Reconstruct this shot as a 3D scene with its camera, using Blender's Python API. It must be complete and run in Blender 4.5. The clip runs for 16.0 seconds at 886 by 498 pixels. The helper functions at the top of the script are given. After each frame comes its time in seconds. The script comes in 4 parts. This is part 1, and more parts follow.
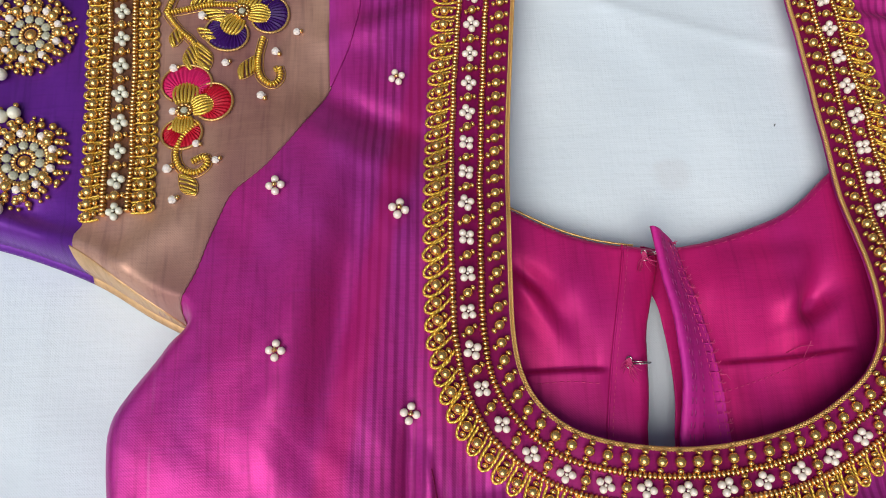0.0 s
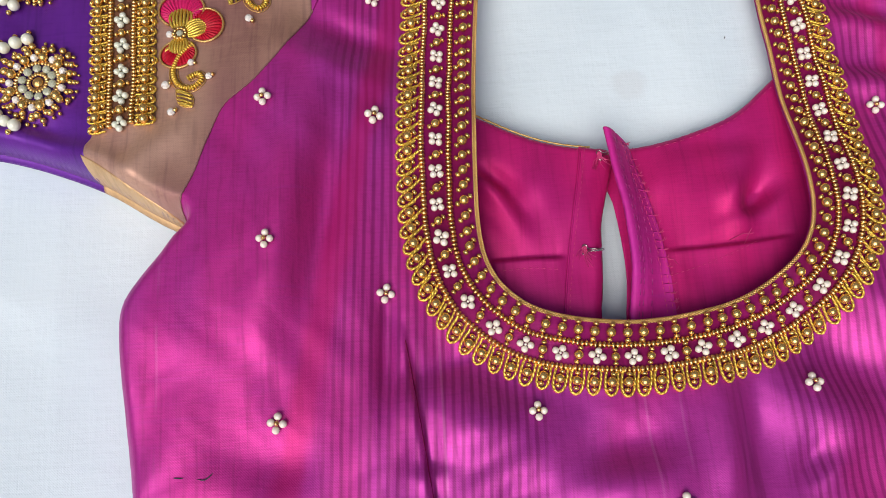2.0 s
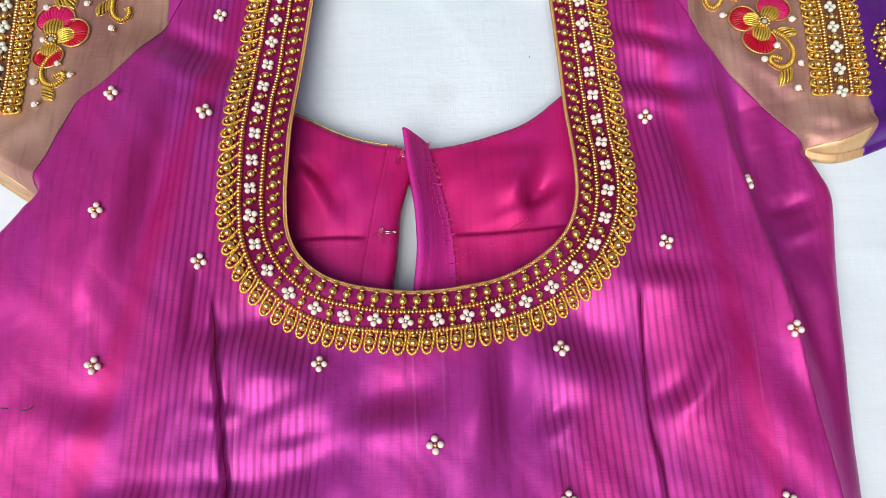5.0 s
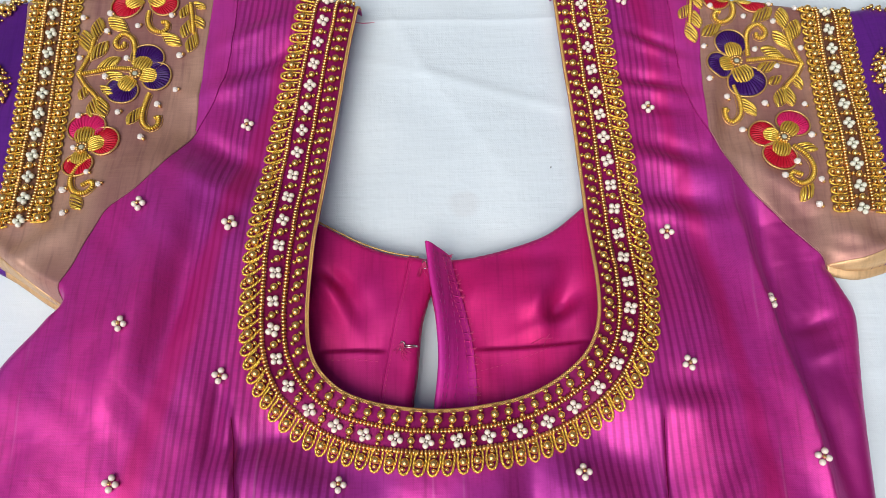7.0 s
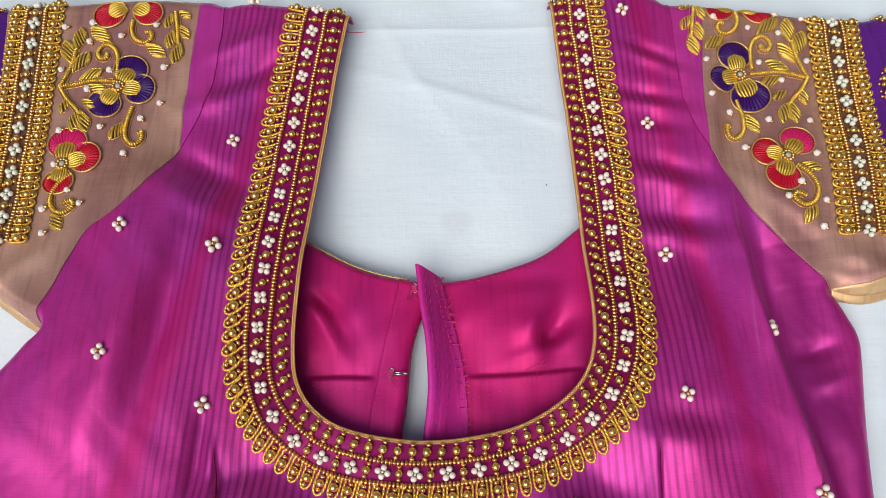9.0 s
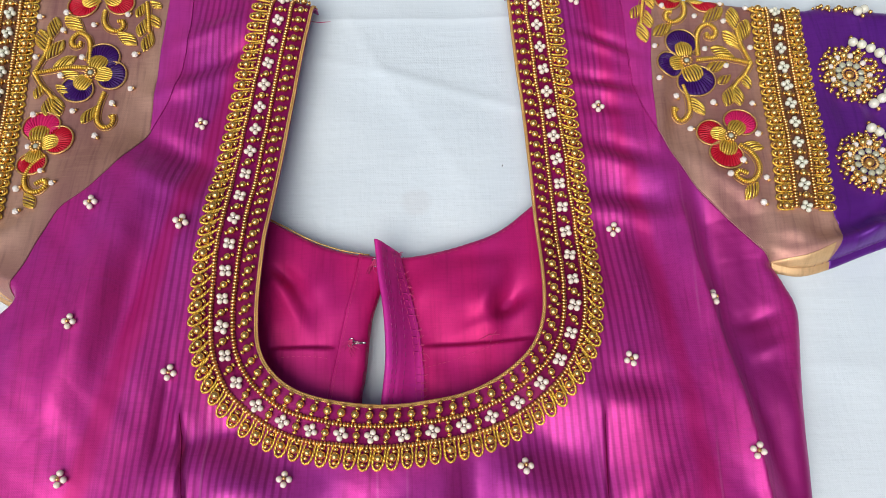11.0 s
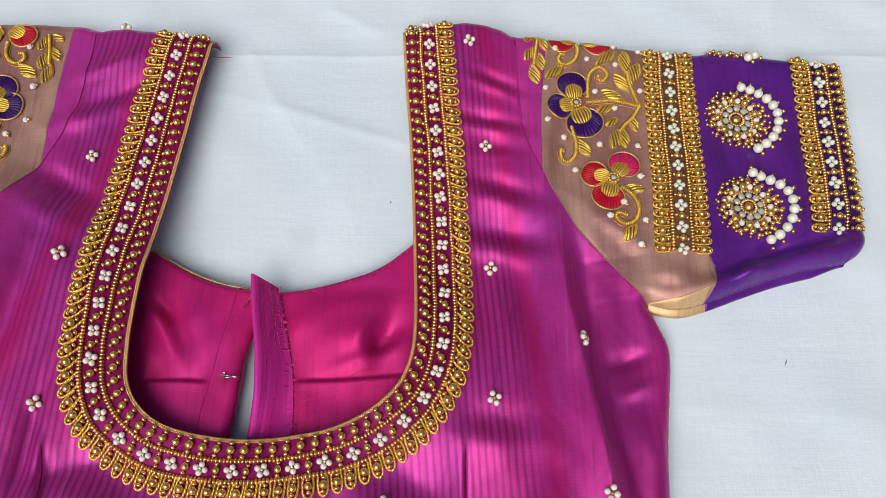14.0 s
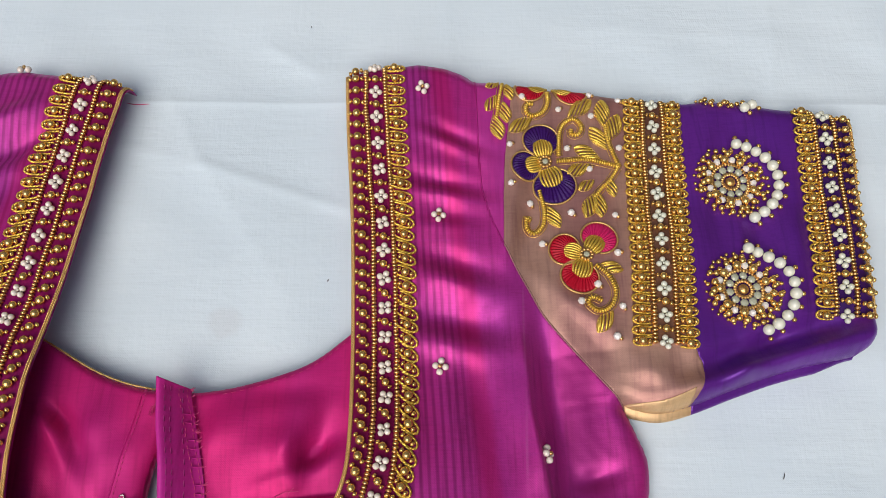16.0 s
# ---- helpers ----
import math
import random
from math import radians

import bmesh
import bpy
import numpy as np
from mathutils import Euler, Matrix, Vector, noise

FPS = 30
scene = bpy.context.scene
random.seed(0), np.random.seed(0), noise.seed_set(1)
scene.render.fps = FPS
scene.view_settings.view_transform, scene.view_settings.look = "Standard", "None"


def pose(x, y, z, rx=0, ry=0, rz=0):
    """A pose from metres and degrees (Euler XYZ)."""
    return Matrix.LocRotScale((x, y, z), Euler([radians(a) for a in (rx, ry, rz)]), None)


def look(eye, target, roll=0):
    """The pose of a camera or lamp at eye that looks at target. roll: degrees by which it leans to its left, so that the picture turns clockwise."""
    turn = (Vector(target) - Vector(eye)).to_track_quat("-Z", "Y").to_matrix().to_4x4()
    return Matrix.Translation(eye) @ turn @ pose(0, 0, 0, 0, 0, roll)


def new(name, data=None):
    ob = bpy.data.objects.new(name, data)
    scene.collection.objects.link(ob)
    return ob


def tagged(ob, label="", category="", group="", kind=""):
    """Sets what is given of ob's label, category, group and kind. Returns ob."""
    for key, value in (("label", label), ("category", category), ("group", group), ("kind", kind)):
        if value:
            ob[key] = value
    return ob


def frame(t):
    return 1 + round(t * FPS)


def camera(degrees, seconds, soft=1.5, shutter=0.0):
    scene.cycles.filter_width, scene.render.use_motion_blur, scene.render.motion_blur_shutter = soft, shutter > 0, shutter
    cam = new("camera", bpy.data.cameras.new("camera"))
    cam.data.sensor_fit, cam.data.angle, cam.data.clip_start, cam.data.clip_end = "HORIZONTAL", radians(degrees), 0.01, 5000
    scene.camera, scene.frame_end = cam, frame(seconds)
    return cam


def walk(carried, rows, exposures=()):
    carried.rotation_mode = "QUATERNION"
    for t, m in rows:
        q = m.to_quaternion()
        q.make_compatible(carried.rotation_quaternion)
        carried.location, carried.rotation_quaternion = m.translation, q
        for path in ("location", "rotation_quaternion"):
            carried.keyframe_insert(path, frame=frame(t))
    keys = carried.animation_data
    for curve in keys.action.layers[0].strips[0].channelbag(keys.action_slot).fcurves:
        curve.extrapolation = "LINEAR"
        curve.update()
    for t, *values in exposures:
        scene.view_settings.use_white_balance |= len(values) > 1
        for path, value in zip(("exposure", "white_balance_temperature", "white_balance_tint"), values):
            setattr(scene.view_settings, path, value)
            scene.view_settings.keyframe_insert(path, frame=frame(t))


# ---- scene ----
cam = camera(59.3, 16.0, soft=0.9)
SKY, SUN = 0.078, 1.86
PATH = [
    (0, (0.014, -0.018, 0.351), (0.095, 0.548, -1.566), 5.1),
    (0.5, (0.019, -0.025, 0.352), (0.09, 0.514, -1.573), 4.3),
    (1, (0.024, -0.038, 0.36), (0.084, 0.477, -1.572), 3.2),
    (1.5, (0.026, -0.05, 0.367), (0.085, 0.462, -1.565), 2.8),
    (2, (0.031, -0.062, 0.378), (0.068, 0.436, -1.559), 0.2),
    (2.5, (0.041, -0.076, 0.385), (0.064, 0.418, -1.553), -1.4),
    (3, (0.076, -0.087, 0.397), (0.084, 0.408, -1.541), -2.7),
    (3.5, (0.106, -0.103, 0.409), (0.129, 0.408, -1.524), -0.7),
    (4, (0.12, -0.109, 0.417), (0.142, 0.409, -1.515), -0.4),
    (4.2, (0.125, -0.11, 0.418), (0.146, 0.416, -1.511), -0.4),
    (6.3, (0.141, -0.103, 0.444), (0.14, 0.567, -1.44), -1.5),
    (6.5, (0.137, -0.094, 0.444), (0.139, 0.587, -1.437), -1.2),
    (7, (0.131, -0.077, 0.439), (0.124, 0.63, -1.432), -1.8),
    (7.5, (0.132, -0.068, 0.437), (0.113, 0.643, -1.432), -2.5),
    (8, (0.135, -0.06, 0.432), (0.112, 0.649, -1.438), -2.7),
    (8.2, (0.136, -0.052, 0.433), (0.11, 0.627, -1.449), -3.1),
    (10.3, (0.148, -0.057, 0.433), (0.155, 0.611, -1.452), -0.4),
    (10.5, (0.152, -0.067, 0.438), (0.153, 0.618, -1.441), -1.0),
    (11, (0.157, -0.077, 0.446), (0.165, 0.612, -1.432), -0.7),
    (11.5, (0.168, -0.08, 0.453), (0.185, 0.619, -1.42), -0.1),
    (12, (0.18, -0.086, 0.456), (0.203, 0.623, -1.413), 0.3),
    (12.5, (0.2, -0.095, 0.458), (0.223, 0.627, -1.407), 0.5),
    (13, (0.22, -0.095, 0.455), (0.243, 0.636, -1.407), 1.0),
    (13.5, (0.228, -0.086, 0.455), (0.243, 0.652, -1.404), 0.7),
    (14, (0.229, -0.072, 0.454), (0.239, 0.671, -1.403), 0.5),
    (14.5, (0.231, -0.064, 0.451), (0.238, 0.684, -1.404), 0.3),
    (15, (0.237, -0.053, 0.445), (0.246, 0.684, -1.415), 0.4),
    (15.5, (0.247, -0.027, 0.432), (0.26, 0.69, -1.435), 0.9),
    (16, (0.257, 0.008, 0.411), (0.278, 0.703, -1.464), 1.5),
]
walk(cam, [(t, look(eye, target, roll)) for t, eye, target, roll in PATH], [(0, 0.42), (2, 0.54), (2.5, 0.58), (3, 0.67), (4, 0.74), (6.5, 0.58), (8, 0.53), (12, 0.50), (14.5, 0.41), (16, 0.34)])
# ---- world and light ----
world = bpy.data.worlds.new("sky")
scene.world = world
world.use_nodes = True
wn = world.node_tree.nodes
sky = wn.new("ShaderNodeTexSky")
sky.sky_type, sky.sun_disc = "NISHITA", False
sky.air_density, sky.dust_density, sky.ozone_density = 1.0, 1.7, 1.2
sky.sun_elevation, sky.sun_rotation = radians(51), radians(206.8)
wn["Background"].inputs["Strength"].default_value = SKY
world.node_tree.links.new(sky.outputs[0], wn["Background"].inputs["Color"])
sun = new("sun", bpy.data.lights.new("sun", "SUN"))
sun.data.energy, sun.data.angle, sun.data.color = SUN, radians(52), (1.0, 0.95, 0.88)
sun.matrix_world = look((0.132 - 0.505, 0.1 - 1.0, 1.4), (0.132, 0.1, 0))


# ---- materials ----
def material(name):
    m = bpy.data.materials.new(name)
    m.use_nodes = True
    nt = m.node_tree
    return m, nt, nt.nodes["Principled BSDF"]


def node(nt, kind, **values):
    n = nt.nodes.new("ShaderNode" + kind)
    for key, value in values.items():
        if key in n.inputs:
            n.inputs[key].default_value = value
    return n


def math_node(nt, op, a, b=0.0, c=0.0, clamp=False):
    n = nt.nodes.new("ShaderNodeMath")
    n.operation, n.use_clamp = op, clamp
    for i, v in enumerate((a, b, c)):
        if isinstance(v, (int, float)):
            n.inputs[i].default_value = v
        else:
            nt.links.new(v, n.inputs[i])
    return n.outputs[0]


def blend(nt, fac, a, b):
    n = nt.nodes.new("ShaderNodeMix")
    n.data_type = "RGBA"
    for socket, v in ((n.inputs[0], fac), (n.inputs[6], a), (n.inputs[7], b)):
        if isinstance(v, tuple):
            socket.default_value = (*v, 1)
        elif isinstance(v, (int, float)):
            socket.default_value = v
        else:
            nt.links.new(v, socket)
    return n.outputs[2]


def noise_of(nt, scale, detail=3.0, stretch=(1, 1, 1), rough=0.55):
    co = nt.nodes.new("ShaderNodeTexCoord")
    mp = node(nt, "Mapping")
    mp.inputs["Scale"].default_value = stretch
    nt.links.new(co.outputs["Object"], mp.inputs[0])
    n = node(nt, "TexNoise", Scale=scale, Detail=detail, Roughness=rough)
    nt.links.new(mp.outputs[0], n.inputs["Vector"])
    return n.outputs["Fac"]


def ramp(nt, value, lo, hi):
    n = node(nt, "MapRange")
    n.interpolation_type = "SMOOTHSTEP"
    n.inputs[1].default_value, n.inputs[2].default_value = lo, hi
    nt.links.new(value, n.inputs[0])
    return n.outputs[0]


def bump(nt, bsdf, height, strength, distance):
    n = node(nt, "Bump", Strength=strength, Distance=distance)
    nt.links.new(height, n.inputs["Height"])
    nt.links.new(n.outputs[0], bsdf.inputs["Normal"])


def axes(nt):
    co = nt.nodes.new("ShaderNodeTexCoord")
    sep = nt.nodes.new("ShaderNodeSeparateXYZ")
    nt.links.new(co.outputs["Object"], sep.inputs[0])
    return sep.outputs


def weave(nt, period):
    x, y, _ = axes(nt)
    a = math_node(nt, "SINE", math_node(nt, "MULTIPLY", x, 2 * math.pi / period))
    b = math_node(nt, "SINE", math_node(nt, "MULTIPLY", y, 2 * math.pi / period))
    return math_node(nt, "MULTIPLY", a, b)


def silk(name, warp, weft, dark, ribs, rough=0.36, metal=0.34, sheen=(0.75, 0.45, 1.0), haze=0.10, gloss=0.35):
    """Shot silk: two thread colours in broad drifts, slubs down the length, ribbed stripes in groups."""
    m, nt, bsdf = material(name)
    x, y, _ = axes(nt)
    drift = ramp(nt, noise_of(nt, 11, 2, (1.6, 0.6, 1)), 0.36, 0.66)
    colour = blend(nt, drift, warp, weft)
    slub = ramp(nt, noise_of(nt, 60, 4, (6, 0.35, 1)), 0.45, 0.8)
    colour = blend(nt, math_node(nt, "MULTIPLY", slub, 0.45), colour, dark)
    cross = ramp(nt, noise_of(nt, 60, 4, (0.4, 7, 1)), 0.5, 0.85)
    colour = blend(nt, math_node(nt, "MULTIPLY", cross, 0.35), colour, weft)
    thread_x = noise_of(nt, 1000, 2, (0.10, 1.0, 1))
    thread_y = noise_of(nt, 1000, 2, (1.0, 0.07, 1))
    threads = math_node(nt, "ADD", math_node(nt, "MULTIPLY", thread_x, 0.6), math_node(nt, "MULTIPLY", thread_y, 0.4))
    colour = blend(nt, math_node(nt, "MULTIPLY", ramp(nt, threads, 0.42, 0.70), 0.20), colour, dark)
    height = math_node(nt, "ADD", math_node(nt, "MULTIPLY", weave(nt, 0.0011), 0.08), math_node(nt, "MULTIPLY", threads, 0.55))
    if ribs:
        u = math_node(nt, "ABSOLUTE", math_node(nt, "SUBTRACT", x, 0.132))
        u = math_node(nt, "ADD", u, math_node(nt, "MULTIPLY", y, 0.06))
        inner = ramp(nt, u, 0.046, 0.056)
        outer = ramp(nt, u, 0.156, 0.140)
        mask = math_node(nt, "MULTIPLY", inner, outer)
        mask = math_node(nt, "MULTIPLY", mask, ramp(nt, noise_of(nt, 14, 2, (1, 0.5, 1)), 0.24, 0.48))
        wob = math_node(nt, "MULTIPLY", noise_of(nt, 18, 2), 2.4)
        phase = math_node(nt, "ADD", math_node(nt, "MULTIPLY", u, 2 * math.pi / 0.0040), wob)
        line = ramp(nt, math_node(nt, "SINE", phase), -0.35, 1.0)
        line = math_node(nt, "MULTIPLY", line, mask)
        colour = blend(nt, math_node(nt, "MULTIPLY", line, 0.50), colour, dark)
        height = math_node(nt, "ADD", height, math_node(nt, "MULTIPLY", line, -0.25))
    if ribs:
        # view-dependent sheen and fold shade put into colour: crimson left, wine and crimson right
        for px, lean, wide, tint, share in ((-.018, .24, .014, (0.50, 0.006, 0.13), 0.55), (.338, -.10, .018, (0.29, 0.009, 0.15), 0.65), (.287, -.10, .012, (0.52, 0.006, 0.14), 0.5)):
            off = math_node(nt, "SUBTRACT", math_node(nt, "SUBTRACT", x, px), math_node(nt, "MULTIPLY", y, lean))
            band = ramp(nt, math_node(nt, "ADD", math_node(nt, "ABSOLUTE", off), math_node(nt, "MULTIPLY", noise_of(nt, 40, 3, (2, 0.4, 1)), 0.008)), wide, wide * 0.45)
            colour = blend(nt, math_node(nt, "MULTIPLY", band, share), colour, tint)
        for px, lean in ((-.090, .02), (.1205, -.03), (.1375, .0), (.300, .03), (.033, .01)):
            off = math_node(nt, "SUBTRACT", math_node(nt, "SUBTRACT", x, px), math_node(nt, "MULTIPLY", y, lean))
            pale = ramp(nt, math_node(nt, "ABSOLUTE", off), 0.0009, 0.0002)
            pale = math_node(nt, "MULTIPLY", pale, ramp(nt, noise_of(nt, 24, 2), 0.42, 0.6))
            colour = blend(nt, math_node(nt, "MULTIPLY", pale, 0.12), colour, (0.75, 0.35, 0.6))
    nt.links.new(colour, bsdf.inputs["Base Color"])
    bsdf.inputs["Metallic"].default_value = metal
    rg = math_node(nt, "ADD", math_node(nt, "MULTIPLY", slub, 0.12), rough)
    nt.links.new(rg, bsdf.inputs["Roughness"])
    bsdf.inputs["Sheen Weight"].default_value = haze
    bsdf.inputs["Sheen Roughness"].default_value = 0.35
    bsdf.inputs["Sheen Tint"].default_value = (*sheen, 1)
    bsdf.inputs["Specular IOR Level"].default_value = gloss
    bump(nt, bsdf, height, 0.35, 0.0006)
    return m


def plain(name, colour, other, rough=0.4, metal=0.0, scale=900.0, relief=0.2, distance=0.0003, coat=0.0, spread=0.0, gloss=0.5):
    """A small-grained surface: two shades in fine noise, and each piece a little different."""
    m, nt, bsdf = material(name)
    f = ramp(nt, noise_of(nt, scale, 3), 0.3, 0.7)
    col = blend(nt, f, colour, other)
    if spread:
        info = nt.nodes.new("ShaderNodeObjectInfo")
        geo = nt.nodes.new("ShaderNodeNewGeometry")
        r = math_node(nt, "FRACT", math_node(nt, "ADD", info.outputs["Random"], geo.outputs["Random Per Island"]))
        col = blend(nt, math_node(nt, "MULTIPLY", r, spread), col, tuple(c * 0.45 for c in colour))
    nt.links.new(col, bsdf.inputs["Base Color"])
    bsdf.inputs["Roughness"].default_value, bsdf.inputs["Metallic"].default_value = rough, metal
    bsdf.inputs["Coat Weight"].default_value = coat
    bsdf.inputs["Specular IOR Level"].default_value = gloss
    bump(nt, bsdf, noise_of(nt, scale * 0.6, 2), relief, distance)
    return m


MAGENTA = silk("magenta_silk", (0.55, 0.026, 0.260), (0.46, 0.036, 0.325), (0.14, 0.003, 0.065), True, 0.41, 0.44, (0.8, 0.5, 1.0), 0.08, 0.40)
CAP = silk("cap_silk", (0.60, 0.04, 0.30), (0.46, 0.04, 0.34), (0.30, 0.012, 0.15), False)
PLACKET = silk("placket_silk", (0.62, 0.022, 0.27), (0.50, 0.030, 0.33), (0.30, 0.010, 0.14), False, 0.5, 0.12, (0.75, 0.45, 1.0), 0.06, 0.2)
LINING = silk("lining_satin", (0.60, 0.013, 0.165), (0.50, 0.014, 0.18), (0.28, 0.004, 0.07), False, 0.46, 0.30, (1.0, 0.3, 0.6), 0.05, 0.22)
PURPLE = silk("purple_silk", (0.150, 0.022, 0.31), (0.100, 0.013, 0.23), (0.05, 0.006, 0.12), False, 0.34, 0.38, (0.7, 0.45, 1.0), 0.16, 0.40)
DARTSHADE = silk("dart_shade_silk", (0.13, 0.002, 0.035), (0.20, 0.004, 0.075), (0.05, 0.001, 0.015), False, 0.5, 0.1, (0.8, 0.3, 0.5), 0.0, 0.12)
TISSUE = silk("gold_tissue", (0.36, 0.165, 0.150), (0.56, 0.33, 0.24), (0.17, 0.065, 0.075), False, 0.40, 0.40, (1.0, 0.8, 0.5))
# bead backings: tissue and cuff silk again, darkened for shade under dense beadwork
SHADEDTISSUE = silk("shaded_tissue", (0.15, 0.065, 0.045), (0.20, 0.09, 0.05), (0.07, 0.03, 0.02), False, 0.45, 0.3, (1.0, 0.8, 0.5), 0.05)
SHADEDPURPLE = silk("shaded_purple_silk", (0.05, 0.006, 0.13), (0.035, 0.005, 0.10), (0.02, 0.003, 0.06), False, 0.4, 0.2, (0.7, 0.45, 1.0), 0.05)
# gold of the tissue's edge, with its sheen at grazing angles as base colour
GOLDEDGE = silk("tissue_turned_edge", (0.78, 0.52, 0.27), (0.66, 0.42, 0.21), (0.36, 0.2, 0.1), False, 0.4, 0.5, (1.0, 0.8, 0.5))
GOLD = plain("gold_bead", (0.95, 0.62, 0.22), (0.78, 0.46, 0.13), 0.24, 0.86, 700, 0.12, 0.0002, 0.0, 0.25)
SEED = plain("gold_seed", (1.0, 0.66, 0.27), (0.86, 0.51, 0.18), 0.28, 1.0, 700, 0.1, 0.0002, 0.0, 0.4)
ZARI = plain("zari_thread", (0.97, 0.70, 0.13), (0.85, 0.54, 0.08), 0.34, 0.7, 2600, 0.8, 0.0003, 0.0, 0.3)
SEAM = plain("seam_cord", (0.36, 0.17, 0.16), (0.28, 0.12, 0.13), 0.5, 0.2, 2600, 0.8, 0.0003, 0.0, 0.2)
# the front's magenta again, darkened for the shade among the neck beads
SHADEDBORDER = silk("shaded_border_silk", (0.19, 0.004, 0.060), (0.29, 0.009, 0.13), (0.09, 0.001, 0.03), False, 0.45, 0.15, (0.8, 0.3, 0.5), 0.0, 0.15)
BRAID = plain("braid_thread", (0.90, 0.60, 0.22), (0.62, 0.36, 0.12), 0.4, 0.7, 2600, 0.8, 0.0003, 0.0, 0.2)
PEARL = plain("pearl", (0.90, 0.82, 0.71), (0.84, 0.73, 0.62), 0.16, 0.0, 500, 0.04, 0.0002, 0.9, 0.12)
WHITEPEARL = plain("white_pearl", (0.82, 0.82, 0.69), (0.75, 0.74, 0.60), 0.12, 0.0, 300, 0.03, 0.0002, 0.6, 0.08)
COOLPEARL = plain("pale_green_pearl", (0.74, 0.75, 0.60), (0.80, 0.80, 0.68), 0.22, 0.0, 500, 0.04, 0.0002, 0.5, 0.2)
BRONZE = plain("bronze_stone", (0.85, 0.54, 0.19), (0.62, 0.34, 0.10), 0.3, 0.9, 1200, 0.8, 0.0004)
RED = plain("crimson_thread", (0.56, 0.008, 0.03), (0.36, 0.004, 0.02), 0.42, 0.0, 2200, 0.6, 0.0003, 0.0, 0.2, 0.2)
ROSE = plain("rose_thread", (0.70, 0.02, 0.15), (0.52, 0.012, 0.10), 0.42, 0.0, 2200, 0.6, 0.0003, 0.0, 0.2, 0.2)
VIOLET = plain("violet_thread", (0.050, 0.007, 0.135), (0.026, 0.004, 0.075), 0.4, 0.0, 2200, 0.6, 0.0003, 0.0, 0.2, 0.2)
STEEL = plain("hook_steel", (0.62, 0.6, 0.58), (0.5, 0.48, 0.46), 0.25, 1.0, 900, 0.1)
PINKTHREAD = plain("pink_thread", (0.62, 0.045, 0.20), (0.52, 0.03, 0.15), 0.6, 0.0, 3000, 0.5)
LINT = plain("dark_lint", (0.03, 0.03, 0.05), (0.05, 0.04, 0.05), 0.8)
GROUND = plain("grey_concrete", (0.22, 0.205, 0.185), (0.17, 0.16, 0.145), 0.85, 0.0, 9, 0.4, 0.004)
PLASTER = plain("brown_plaster", (0.20, 0.165, 0.125), (0.15, 0.125, 0.095), 0.85, 0.0, 6, 0.3, 0.004)
LOWWALL = plain("ochre_plaster", (0.50, 0.42, 0.32), (0.42, 0.35, 0.27), 0.85, 0.0, 6, 0.3, 0.004)

# clear cut stones
CRYSTAL, nt, bsdf = material("crystal")
bsdf.inputs["Base Color"].default_value = (0.95, 0.89, 0.82, 1)
bsdf.inputs["Roughness"].default_value = 0.08
bsdf.inputs["Coat Weight"].default_value = 1.0
bsdf.inputs["Transmission Weight"].default_value = 0.12
bsdf.inputs["Metallic"].default_value = 0.0
bsdf.inputs["IOR"].default_value = 1.6
# milky square-cut stones of the medallions
MILKY, nt, bsdf = material("milky_stone")
bsdf.inputs["Roughness"].default_value = 0.12
bsdf.inputs["Coat Weight"].default_value = 0.6
nt.links.new(blend(nt, noise_of(nt, 500, 2), (0.50, 0.50, 0.36), (0.34, 0.36, 0.27)), bsdf.inputs["Base Color"])

# white cotton bedsheet
COTTON, nt, bsdf = material("white_cotton")
clean = blend(nt, ramp(nt, noise_of(nt, 7, 4), 0.35, 0.7), (0.665, 0.757, 0.81), (0.725, 0.81, 0.855))
# an old round water stain inside the neck
cx, cy, _ = axes(nt)
far = math_node(nt, "SQRT", math_node(nt, "ADD", math_node(nt, "POWER", math_node(nt, "SUBTRACT", cx, 0.143), 2.0), math_node(nt, "POWER", math_node(nt, "SUBTRACT", cy, 0.118), 2.0)))
far = math_node(nt, "ADD", far, math_node(nt, "MULTIPLY", noise_of(nt, 120, 3), 0.006))
stain = math_node(nt, "MULTIPLY", ramp(nt, far, 0.015, 0.008), 0.22)
nt.links.new(blend(nt, stain, clean, (0.52, 0.50, 0.50)), bsdf.inputs["Base Color"])
bsdf.inputs["Roughness"].default_value = 0.85
bsdf.inputs["Sheen Weight"].default_value = 0.15
hh = math_node(nt, "ADD", math_node(nt, "MULTIPLY", weave(nt, 0.0012), 0.12), noise_of(nt, 260, 4, (1, 1, 1)))
slubs = math_node(nt, "ADD", noise_of(nt, 90, 3, (8, 0.5, 1)), noise_of(nt, 90, 3, (0.5, 8, 1)))
hh = math_node(nt, "ADD", math_node(nt, "MULTIPLY", hh, 0.3), math_node(nt, "MULTIPLY", slubs, 0.2))
hh = math_node(nt, "ADD", hh, math_node(nt, "MULTIPLY", noise_of(nt, 22, 3), 1.2))
hh = math_node(nt, "ADD", hh, math_node(nt, "MULTIPLY", noise_of(nt, 34, 4, (0.35, 2.2, 1)), 1.1))
hh = math_node(nt, "ADD", hh, math_node(nt, "MULTIPLY", noise_of(nt, 30, 4, (2.2, 0.35, 1)), 0.8))
bump(nt, bsdf, hh, 0.45, 0.0011)


